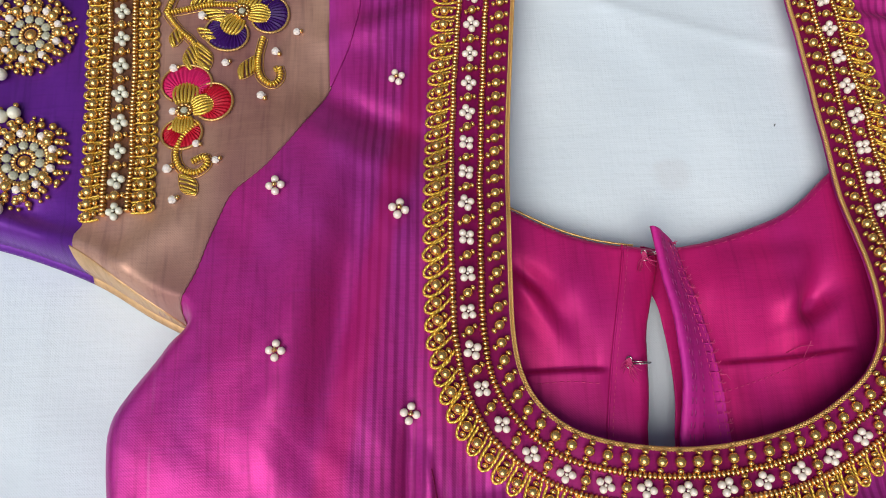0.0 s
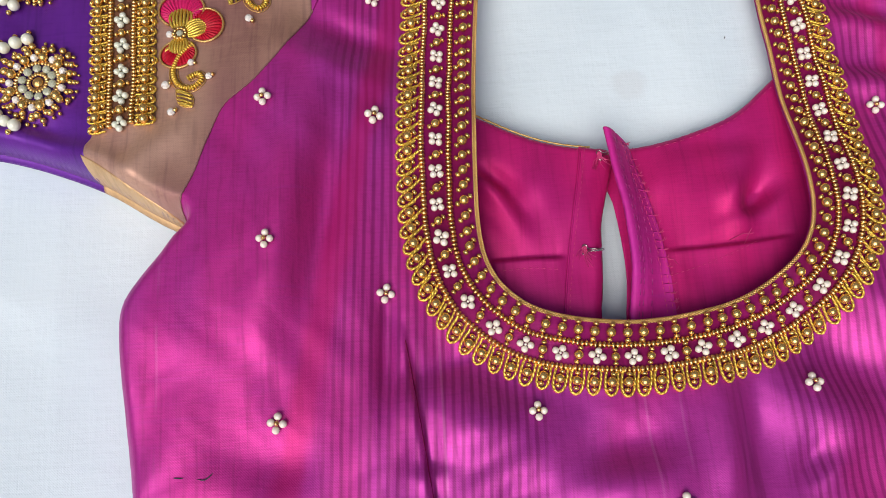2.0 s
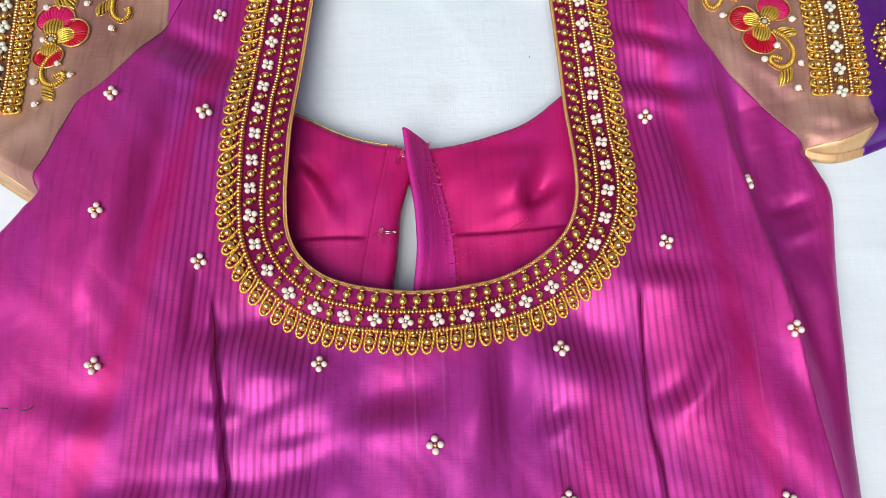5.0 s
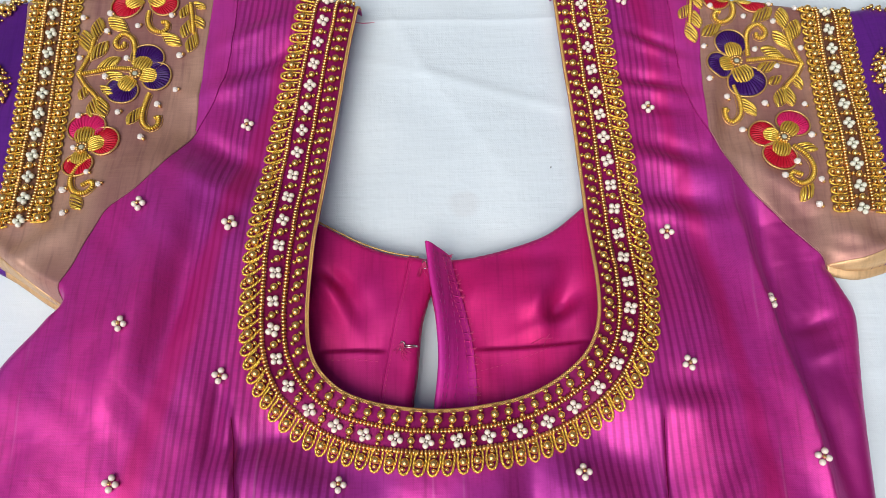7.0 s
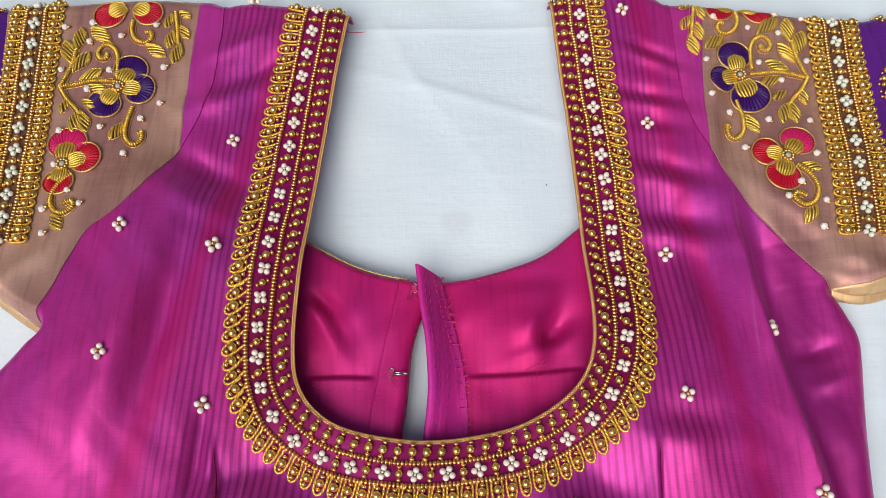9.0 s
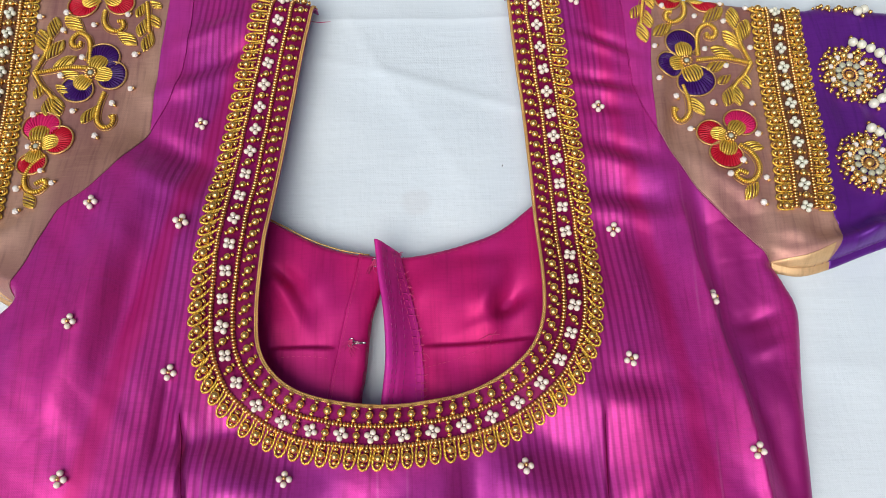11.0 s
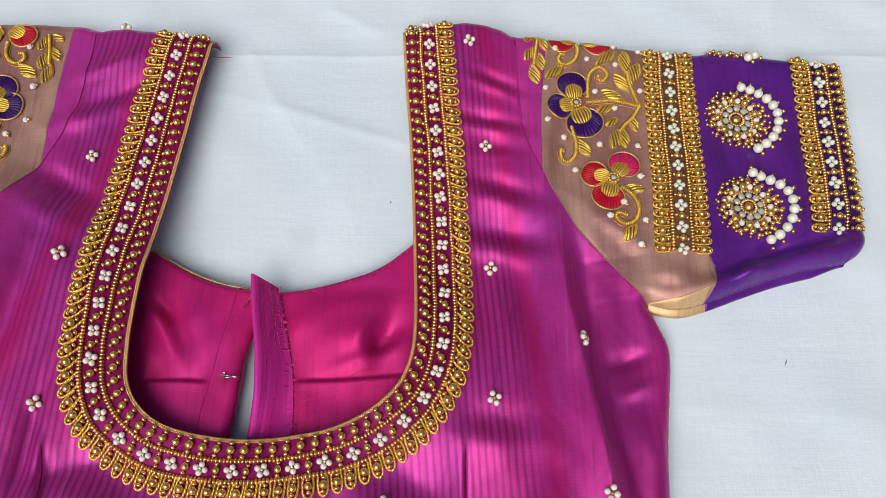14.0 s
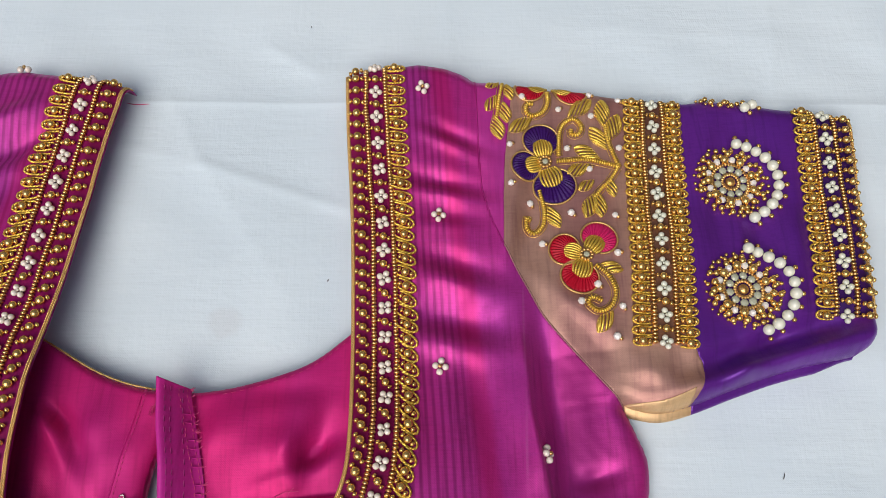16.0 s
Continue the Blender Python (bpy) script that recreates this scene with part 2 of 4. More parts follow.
# ---- mesh helpers ----
class Build:
    """Gathers vertices and faces of one mesh."""

    def __init__(self):
        self.v, self.f, self.n = [], [], 0

    def add(self, verts, faces):
        self.v.append(np.asarray(verts, float))
        self.f.extend([tuple(i + self.n for i in f) for f in faces])
        self.n += len(verts)
        return self

    def ball(self, c, r, flat=1.0, seg=10, ring=6):
        key = (seg, ring)
        if key not in BALLS:
            vs = [(0, 0, 1)]
            for i in range(1, ring):
                a = math.pi * i / ring
                vs += [(math.sin(a) * math.cos(2 * math.pi * j / seg), math.sin(a) * math.sin(2 * math.pi * j / seg), math.cos(a)) for j in range(seg)]
            vs.append((0, 0, -1))
            fs = [(0, 1 + j, 1 + (j + 1) % seg) for j in range(seg)]
            for i in range(ring - 2):
                a, b = 1 + i * seg, 1 + (i + 1) * seg
                fs += [(a + j, b + j, b + (j + 1) % seg, a + (j + 1) % seg) for j in range(seg)]
            e = len(vs) - 1
            a = 1 + (ring - 2) * seg
            fs += [(e, a + (j + 1) % seg, a + j) for j in range(seg)]
            BALLS[key] = (np.array(vs), fs)
        vs, fs = BALLS[key]
        return self.add(vs * np.array((r, r, r * flat)) + np.array(c), fs)

    def bead(self, c, e, along, across, seg=8, ring=6):
        """A squat bead threaded along the direction e."""
        b = Build().ball((0, 0, 0), 1, 1, seg, ring)
        v = b.v[0] * np.array((along, across, across))
        w = np.column_stack([v[:, 0] * e[0] - v[:, 1] * e[1], v[:, 0] * e[1] + v[:, 1] * e[0], v[:, 2]])
        return self.add(w + np.array(c), b.f)

    def tube(self, pts, r, sides=6, twist=0.0, closed=False, taper=False):
        p = np.asarray(pts, float)
        n = len(p)
        d = np.roll(p, -1, 0) - np.roll(p, 1, 0) if closed else np.gradient(p, axis=0)
        d /= np.linalg.norm(d, axis=1)[:, None] + 1e-12
        up = np.array((0.0, 0.0, 1.0))
        s = np.cross(d, up)
        s /= np.linalg.norm(s, axis=1)[:, None] + 1e-9
        w = np.cross(s, d)
        rr = np.full(n, r) if np.isscalar(r) else np.asarray(r)
        if twist:
            rr = rr * (1 + twist * (np.arange(n) % 2 * 2 - 1))
        if taper:
            rr = rr * np.sqrt(np.clip(1 - np.linspace(-1, 1, n) ** 2, 0.02, 1))
        a = 2 * np.pi * np.arange(sides) / sides
        vs = p[:, None] + rr[:, None, None] * (np.cos(a)[None, :, None] * s[:, None] + np.sin(a)[None, :, None] * w[:, None])
        fs = []
        for i in range(n if closed else n - 1):
            k = (i + 1) % n
            fs += [(i * sides + j, i * sides + (j + 1) % sides, k * sides + (j + 1) % sides, k * sides + j) for j in range(sides)]
        if not closed:
            fs += [tuple(range(sides)), tuple(range(n * sides - 1, (n - 1) * sides - 1, -1))]
        return self.add(vs.reshape(-1, 3), fs)

    def mesh(self, name, mat, smooth=True):
        me = bpy.data.meshes.new(name)
        me.from_pydata(np.concatenate(self.v).tolist(), [], self.f)
        me.polygons.foreach_set("use_smooth", [smooth] * len(me.polygons))
        me.materials.append(mat)
        return me


BALLS = {}


def part(name, data, parent, label="", kind=""):
    ob = new(name, data)
    ob.parent = parent
    return tagged(ob, label, kind=kind)


def spline(pts, n, closed=False):
    """n points evenly along a smooth curve through pts."""
    p = np.asarray(pts, float)
    if closed:
        q = np.vstack([p[-1], p, p[0], p[1]])
    else:
        q = np.vstack([2 * p[0] - p[1], p, 2 * p[-1] - p[-2]])
    out = []
    for i in range(1, len(q) - 2):
        t = np.linspace(0, 1, 24, endpoint=False)[:, None]
        a, b, c, d = q[i - 1], q[i], q[i + 1], q[i + 2]
        out.append(0.5 * (2 * b + (c - a) * t + (2 * a - 5 * b + 4 * c - d) * t**2 + (3 * b - a - 3 * c + d) * t**3))
    out = np.vstack(out + [q[-2][None]])
    s = np.concatenate([[0], np.cumsum(np.linalg.norm(np.diff(out, axis=0), axis=1))])
    u = np.linspace(0, s[-1], n)
    return np.stack([np.interp(u, s, out[:, k]) for k in range(p.shape[1])], 1)


def length_of(p):
    return float(np.linalg.norm(np.diff(p, axis=0), axis=1).sum())


def nearest(P, line):
    """Distance of points P from a polyline, the nearest place, the side (right of it: plus) and how far along."""
    a, b = line[:-1], line[1:]
    best = np.full(len(P), 1e9)
    place, side, along = np.zeros((len(P), 2)), np.zeros(len(P)), np.zeros(len(P))
    for i in range(len(a)):
        e = b[i] - a[i]
        t = np.clip(((P - a[i]) @ e) / (e @ e + 1e-15), 0, 1)
        q = a[i] + t[:, None] * e
        d = np.hypot(*(P - q).T)
        m = d < best
        best[m], place[m] = d[m], q[m]
        side[m] = (-np.sign(e[0] * (P[:, 1] - a[i][1]) - e[1] * (P[:, 0] - a[i][0])))[m]
        along[m] = (i + t[m]) / len(a)
    return best, place, side, along


def inside(P, poly):
    x, y = P.T
    c = np.zeros(len(P), bool)
    for (x0, y0), (x1, y1) in zip(poly, np.roll(poly, -1, 0)):
        if y0 != y1:
            c ^= ((y0 > y) != (y1 > y)) & (x < (x1 - x0) * (y - y0) / (y1 - y0) + x0)
    return c


def cloth(name, poly, height, mat, step=0.002, thick=0.0007):
    """A panel of cloth: a fine sheet with the given outline, draped at height(P), with thickness."""
    poly = np.asarray(poly)
    lo, hi = poly.min(0) - step, poly.max(0) + step
    gx, gy = np.arange(lo[0], hi[0] + step, step), np.arange(lo[1], hi[1] + step, step)
    X, Y = np.meshgrid(gx, gy)
    P = np.stack([X.ravel(), Y.ravel()], 1)
    ok = inside(P, poly).reshape(X.shape)
    cell = ok[:-1, :-1] | ok[1:, :-1] | ok[:-1, 1:] | ok[1:, 1:]
    idx = np.arange(X.size).reshape(X.shape)
    jj = np.argwhere(cell)
    faces = np.stack([idx[jj[:, 0], jj[:, 1]], idx[jj[:, 0], jj[:, 1] + 1], idx[jj[:, 0] + 1, jj[:, 1] + 1], idx[jj[:, 0] + 1, jj[:, 1]]], 1)
    used = np.unique(faces)
    remap = np.full(X.size, -1)
    remap[used] = np.arange(len(used))
    Q = P[used]
    out = ~ok.ravel()[used]
    ring = np.vstack([poly, poly[:1]])
    if out.any():
        Q[out] = nearest(Q[out], ring)[1]
    z = height(Q)
    me = bpy.data.meshes.new(name)
    me.from_pydata(np.column_stack([Q, z]).tolist(), [], remap[faces].tolist())
    me.polygons.foreach_set("use_smooth", [True] * len(me.polygons))
    me.materials.append(mat)
    bm = bmesh.new()
    bm.from_mesh(me)
    bmesh.ops.dissolve_degenerate(bm, dist=1e-5, edges=bm.edges)
    bm.to_mesh(me)
    bm.free()
    return me


def thicken(ob, t=0.0007):
    s = ob.modifiers.new("thickness", "SOLIDIFY")
    s.thickness, s.offset = t, -1
    return ob


# ---- plan of the garment ----
MID = 0.132
NECK = spline([(.078, .258), (.0715, .215), (.066, .17), (.062, .136), (.0585, .1), (.0562, .065), (.0555, .038), (.058, .020), (.0655, .007), (.079, -.003), (.1, -.009), (.125, -.0115), (.15, -.0095), (.173, -.004), (.192, .006), (.206, .019), (.213, .036), (.2148, .06), (.2138, .1), (.2125, .14), (.2105, .18), (.2075, .22), (.205, .266)], 260)
SHOULDER_L = [(.078, .2585), (.06, .264), (.037, .2675), (.016, .2700), (-.003, .270)]
SHOULDER_R = [(.205, .267), (.22, .272), (.247, .276), (.264, .2735), (.281, .2665)]
ARM_L = spline([(-.003, .270), (-.003, .235), (-.005, .213), (-.0095, .189), (-.0205, .162), (-.033, .138), (-.048, .119), (-.0625, .106), (-.069, .092), (-.0765, .07), (-.0855, .051)], 60)
ARM_R = spline([(.281, .2665), (.282, .222), (.284, .191), (.291, .167), (.298, .151), (.308, .130), (.317, .114), (.335, .093), (.355, .070)], 60)
SIDE_L = spline([(-.0855, .051), (-.094, .038), (-.105, .024), (-.112, .012), (-.1135, -.004), (-.111, -.035), (-.108, -.062), (-.103, -.111), (-.099, -.2)], 60)
SIDE_R = spline([(.355, .070), (.3605, .056), (.3645, .044), (.364, .028), (.3575, -.016), (.355, -.05), (.353, -.075), (.35, -.13), (.346, -.2)], 60)
DART_L = spline([(.015, -.002), (.0175, -.012), (.022, -.047), (.025, -.075), (.028, -.102), (.033, -.16)], 40)
DART_R = spline([(.243, -.004), (.2425, -.016), (.242, -.045), (.2412, -.082), (.245, -.107), (.248, -.16)], 40)
FOLD_R = spline([(.300, .125), (.304, .091), (.3055, .067), (.311, .036), (.316, .001), (.321, -.036), (.329, -.10), (.335, -.18)], 40)
TOP_R = spline([(.281, .2665), (.291, .2635), (.321, .2595), (.368, .2545), (.405, .2515), (.422, .2525), (.468, .2455), (.5015, .2395)], 60)
CUFF_R = spline([(.5015, .2395), (.5025, .23), (.498, .193), (.4945, .152), (.494, .117), (.490, .104), (.480, .097)], 50)
UNDER_R = spline([(.480, .097), (.442, .0885), (.415, .080), (.390, .071), (.372, .067), (.355, .070)], 40)


def mirrored(p):
    return np.column_stack([2 * MID - p[:, 0], p[:, 1] - 0.002])


TOP_L = spline([(-.003, .270), (-.02, .2725), (-.057, .2735), (-.104, .2708), (-.158, .2665), (-.204, .258), (-.2375, .250)], 60)
CUFF_L = spline([(-.2375, .250), (-.2385, .235), (-.234, .191), (-.2305, .150), (-.230, .115), (-.224, .108), (-.214, .104)], 50)
UNDER_L = spline([(-.214, .104), (-.19, .101), (-.163, .093), (-.13, .0785), (-.104, .0615), (-.0855, .051)], 40)

HEIGHTS = [(.078, .257, .019), (.02, .268, .018), (.011, .166, .016), (.009, .094, .038), (-.041, .034, .041), (.010, .008, .034), (-.043, .107, .037), (-.039, -.046, .035), (.074, -.049, .030), (.199, -.045, .022), (.132, -.091, .034), (.197, -.119, .023), (.259, .010, .031), (.260, .090, .014), (.259, .175, .013), (.250, .254, .017), (.311, .045, .022), (.318, -.040, .029), (.345, .061, .020), (.230, .138, .014), (.039, .041, .028), (.230, .031, .027), (-.076, .043, .040), (.13, -.03, .027), (.05, .15, .018), (.028, .128, .022), (.02, .06, .034), (-.04, -.13, .033), (.32, -.13, .028)]
HEIGHTS_SLEEVES = [(.290, .250, .015), (.320, .213, .011), (.350, .104, .015), (.376, .105, .016), (.428, .203, .008), (.423, .130, .014), (.484, .230, .013), (.474, .123, .014), (-.085, .150, .022), (-.088, .096, .029), (-.041, .192, .019), (-.150, .196, .020), (-.155, .137, .021), (-.1, .23, .02), (-.22, .17, .016)]
# soft swells of the loose silk: x, y, half-width along, half-width across, turn in degrees, height
SWELLS = [(.009, -.022, .030, .005, 86, -.0034), (.275, -.060, .030, .010, 50, .0030), (.055, -.065, .02, .008, 25, -.0020)]
SWELLS += [(-.078, -.04, .050, .014, 82, .0012), (-.016, .058, .060, .008, 80, -.0036), (-.036, .045, .060, .010, 78, .0030), (.032, -.026, .022, .009, 15, -.0026), (.008, -.05, .030, .009, 85, .0020), (.06, -.10, .05, .012, 20, -.0028), (-.02, -.115, .04, .012, 30, .0020)]
SWELLS += [(.013, .235, .024, .007, 25, .0022), (.02, .215, .026, .007, 30, -.0028), (.0, .195, .026, .008, 20, .0022), (.0, .145, .026, .008, -30, -.0032), (-.01, .125, .026, .008, -30, .0020), (.345, .0, .05, .009, 85, .0012), (.338, .035, .012, .005, 15, -.0022), (.343, .018, .012, .005, 20, .0016)]
SWELLS += [(.440, .1040, .050, .006, 17, -.0045), (.440, .0930, .050, .005, 17, .0032), (.415, .088, .020, .006, 60, .0025), (.372, .085, .02, .007, -20, .0016), (.405, .17, .05, .010, 80, .0012), (.30, .18, .04, .006, 82, .0018), (-.17, .112, .04, .006, -22, -.0035), (-.105, .08, .03, .007, 40, .002)]
SWELLS += [(.455, .165, .05, .008, 82, .0022), (.436, .165, .05, .007, 85, -.0020), (.41, .215, .03, .007, 70, .0018), (-.18, .17, .05, .008, 95, .0020), (.335, .12, .03, .006, -40, .0014), (.31, .17, .04, .007, 75, -.0012)]
# slack folds, each a crest that falls over into a trough: x, y, half-length, half-width, turn in degrees, steepness
FOLDS = [(-.046, -.070, .020, .014, -15, .36), (.056, -.043, .032, .021, -24, .62), (.110, -.074, .022, .013, 10, .80), (.164, -.066, .030, .012, 264, 1.0), (.210, -.046, .028, .020, -24, .66), (.196, -.081, .012, .008, 40, .70), (.026, -.070, .010, .006, 0, .50), (.0615, -.087, .014, .007, 15, .50), (-.012, -.111, .020, .009, 10, .50), (.024, -.109, .014, .008, 0, .50), (.2556, -.0723, .012, .008, 30, .50), (.3196, -.084, .035, .015, -60, .35)]
FOLDS += [(0.4366, 0.1029, .034, .0065, 21, .60), (-.19, .124, .030, .0065, -20, .5)]
FOLDS += [(.3125, .075, .045, .009, -83, 1.1), (.3265, -.025, .050, .010, -80, .9)]
FOLDS += [(.267, .222, .018, .0055, -25, 1.0), (.262, .192, .020, .0065, -12, 1.15), (.264, .172, .015, .0050, -5, .45), (.268, .142, .022, .009, -18, 1.0), (.268, .108, .025, .010, -12, .95), (.276, .062, .030, .012, -80, .30), (.2604, -.0067, .020, .010, -5, .45)]
OUTER = [np.array(SHOULDER_L), np.array(SHOULDER_R), SIDE_L, SIDE_R, TOP_R, UNDER_R, TOP_L, UNDER_L]
CUFFS = [CUFF_R, CUFF_L]


def folded(P, folds):
    """Relief of slack folds."""
    h = np.zeros(len(P))
    for x, y, a, b, turn, steep in folds:
        c, s = math.cos(radians(turn)), math.sin(radians(turn))
        u, v = (P[:, 0] - x) * c + (P[:, 1] - y) * s, -(P[:, 0] - x) * s + (P[:, 1] - y) * c
        h -= steep * v * np.exp(-((u / a) ** 2) - (v / b) ** 2)
    return h


def drape_exact(P):
    """Height of the garment's upper cloth over the bedsheet."""
    num, den = np.zeros(len(P)), np.zeros(len(P))
    for x, y, z in HEIGHTS + HEIGHTS_SLEEVES:
        w = np.exp(-((P[:, 0] - x) ** 2 + (P[:, 1] - y) ** 2) / (2 * 0.028**2)) + 1e-7
        num += w * z
        den += w
    h = num / den
    for x, y, a, b, turn, amp in SWELLS:
        c, s = math.cos(radians(turn)), math.sin(radians(turn))
        u, v = (P[:, 0] - x) * c + (P[:, 1] - y) * s, -(P[:, 0] - x) * s + (P[:, 1] - y) * c
        h += 1.6 * amp * np.exp(-((u / a) ** 2) - (v / b) ** 2)
    h += folded(P, FOLDS)
    x, y = P.T
    h += 0.0005 * np.sin(x * 190 + 2.2 * np.sin(y * 61 + 1.0) + 0.7 * np.sin(x * 47)) * np.sin(y * 74 + 1.6 * np.sin(x * 52 + 2.0))
    h += 0.00010 * np.sin(x * 520 + 3.0 * np.sin(y * 130)) * np.sin(y * 260 + 2.0 * np.sin(x * 150))
    for dart, depth in ((DART_L, 0.0055), (DART_R, 0.005)):
        d, _, side, along = nearest(P, dart)
        west = 0.5 * (1 + np.tanh(d * side / 0.0010))
        h += (0.55 * depth * np.exp(-d / 0.009) * west - 0.75 * depth * np.exp(-d / 0.008) * (1 - west)) * np.clip(along * 4, 0, 1)
    d, _, side, along = nearest(P, FOLD_R)
    rise = np.sin(np.clip(along * 3.4, 0, 1) * np.pi / 2) * np.clip(along * 10, 0, 1)
    step = 0.5 * (1 + np.tanh(-d * side / 0.0011))
    h += (-(0.0040 + 0.0165 * (1 - np.exp(-d / 0.020))) * np.exp(-((d / 0.050) ** 2)) * step + 0.0035 * np.exp(-d / 0.012) * (1 - step)) * rise
    for line in OUTER:
        d = nearest(P, line)[0]
        k = np.clip(d / 0.011, 0, 1)
        h = 0.0025 + (h - 0.0025) * np.minimum(1, 0.08 + 0.92 * np.sqrt(1 - (1 - k) ** 2))
    for line in CUFFS:
        d = nearest(P, line)[0]
        k = np.clip(d / 0.006, 0, 1)
        h = 0.005 + (h - 0.005) * np.sqrt(1 - (1 - k) ** 2)
    return h


CELL, GX, GY = 0.0015, -0.27, -0.22
NX, NY = 530, 350
DRAPED = drape_exact(np.stack([a.ravel() for a in np.meshgrid(GX + CELL * np.arange(NX), GY + CELL * np.arange(NY))], 1)).reshape(NY, NX)


def drape(P):
    """The same height, read off a fine grid."""
    P = np.asarray(P, float).reshape(-1, 2)
    u = np.clip((P[:, 0] - GX) / CELL, 0, NX - 1.001)
    v = np.clip((P[:, 1] - GY) / CELL, 0, NY - 1.001)
    i, j = u.astype(int), v.astype(int)
    a, b = u - i, v - j
    return (DRAPED[j, i] * (1 - a) + DRAPED[j, i + 1] * a) * (1 - b) + (DRAPED[j + 1, i] * (1 - a) + DRAPED[j + 1, i + 1] * a) * b


def drape_at(x, y):
    return float(drape(np.array([[x, y]]))[0])


# ---- ground, walls, bedsheet ----
bm = bmesh.new()
bmesh.ops.create_grid(bm, x_segments=8, y_segments=8, size=600)
me = bpy.data.meshes.new("ground")
bm.to_mesh(me)
bm.free()
me.materials.append(GROUND)
ground = tagged(new("ground", me), "grey concrete floor under the bedsheet", "ground", kind="structure")
ground.location = (0.132, 0.1, -0.006)


def wall(name, x0, y0, x1, y1, high, mat, label):
    bm = bmesh.new()
    bmesh.ops.create_cube(bm, size=1)
    for v in bm.verts:
        v.co = Vector(((x0 + x1) / 2 + v.co.x * abs(x1 - x0), (y0 + y1) / 2 + v.co.y * abs(y1 - y0), (v.co.z + .5) * high - .01))
    me = bpy.data.meshes.new(name)
    bm.to_mesh(me)
    bm.free()
    me.materials.append(mat)
    return tagged(new(name, me), label, "wall", kind="structure")


# unseen walls added to shape reflections: tall dark behind, low on the open side
wall("shade_wall_north", -2.6, 1.9, 2.0, 2.05, 2.7, PLASTER, "unseen tall brown wall, added to darken reflections in the silk")
wall("shade_wall_east", 2.0, -2.85, 2.15, 2.05, 2.7, PLASTER, "unseen tall brown wall, added to darken reflections in the silk")
wall("bounce_wall_south", -2.6, -2.85, 2.0, -2.7, 0.9, LOWWALL, "unseen low ochre wall, added to brighten reflections in the beads")
wall("bounce_wall_west", -2.75, -2.85, -2.6, 2.05, 0.9, LOWWALL, "unseen low ochre wall, added to brighten reflections in the beads")


# fold creases of the ironed sheet: two ends, height, half-width
CREASES = [((-.4, .2570), (.75, .2515), .0011, .0040), ((.060, .2275), (.120, .2135), .0008, .0040), ((.120, .2135), (.215, .1815), .0014, .0036), ((.0966, .2596), (.1158, .2232), .0007, .0045), ((.1158, .2232), (.174, .134), .0006, .0050), ((.1556, .2939), (.1846, .2755), .0010, .0036), ((.1218, .1386), (.1961, .1938), .0005, .0040), ((.4750, .40), (.4655, .265), .0007, .0050), ((.262, .36), (.266, .285), .0006, .005), ((-.3, .11), (-.17, .02), .0007, .006), ((.372, .0492), (.62, .0530), .0004, .006), ((.367, .0103), (.60, -.004), .0005, .006), ((.33, .31), (.62, .29), .0006, .006), ((.60, .40), (.56, -.1), .0007, .005), ((.0871, .16), (.0872, .10), .0004, .004), ((-.154, .07), (-.150, -.06), .0006, .005)]


def sheet_height(P):
    z = np.zeros(len(P))
    for a, b, amp, w in CREASES:
        d = nearest(P, np.array([a, b]))[0]
        z += amp * np.exp(-np.sqrt(d * d + 4e-7) / w)
    x, y = P.T
    z += 0.0007 * np.sin(x * 31 + 1.3 * np.sin(y * 23)) * np.sin(y * 27 + 0.8) + 0.0004 * np.sin(x * 83 + y * 41 + np.sin(y * 67))
    return z


gx = np.concatenate([np.linspace(-1.3, -.36, 24), np.arange(-.35, .70, .0026), np.linspace(.71, 1.5, 24)])
gy = np.concatenate([np.linspace(-1.2, -.31, 24), np.arange(-.30, .2485, .0026), np.arange(.2500, .2600, .0007), np.arange(.2615, .46, .0026), np.linspace(.47, 1.4, 24)])
X, Y = np.meshgrid(gx, gy)
P = np.stack([X.ravel(), Y.ravel()], 1)
idx = np.arange(X.size).reshape(X.shape)
me = bpy.data.meshes.new("bedsheet")
me.from_pydata(np.column_stack([P, sheet_height(P)]).tolist(), [], np.stack([idx[:-1, :-1], idx[:-1, 1:], idx[1:, 1:], idx[1:, :-1]], -1).reshape(-1, 4).tolist())
me.polygons.foreach_set("use_smooth", [True] * len(me.polygons))
me.materials.append(COTTON)
bedsheet = thicken(tagged(new("bedsheet", me), "white cotton bedsheet with ironed fold creases spread flat", "bedsheet"), 0.001)

# ---- the blouse ----
blouse = tagged(new("blouse"), "magenta silk blouse with gold beadwork laid on white bedsheet", "blouse")

outline = np.vstack([SHOULDER_L[:-1], ARM_L[:-1], SIDE_L, SIDE_R[::-1], ARM_R[::-1][1:], SHOULDER_R[::-1][1:], NECK[::-1][1:-1]])


def front_height(P):
    h = drape_exact(P)
    d = nearest(P, NECK)[0]
    return h - 0.0018 * np.exp(-d / 0.0025)


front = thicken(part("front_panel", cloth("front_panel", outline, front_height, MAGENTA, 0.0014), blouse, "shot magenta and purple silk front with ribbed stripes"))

# dark tube laid in each dart stands for the shade of its crease
for dart in (DART_L, DART_R):
    b = Build()
    b.tube(np.column_stack([dart[3:], drape(dart[3:]) - .0002]), .0004, 6, .2)
    part("dart_crease_shade", b.mesh("dart_crease_shade", DARTSHADE), blouse, "dark line standing for the shaded crease of a sewn dart")

# the cloth of the back, lying under: plain magenta silk
under = np.vstack([SIDE_L + (.004, 0), (SIDE_R - (.004, 0))[::-1], [(.33, .02), (.25, -.06), (.02, -.06), (-.06, .02)]])
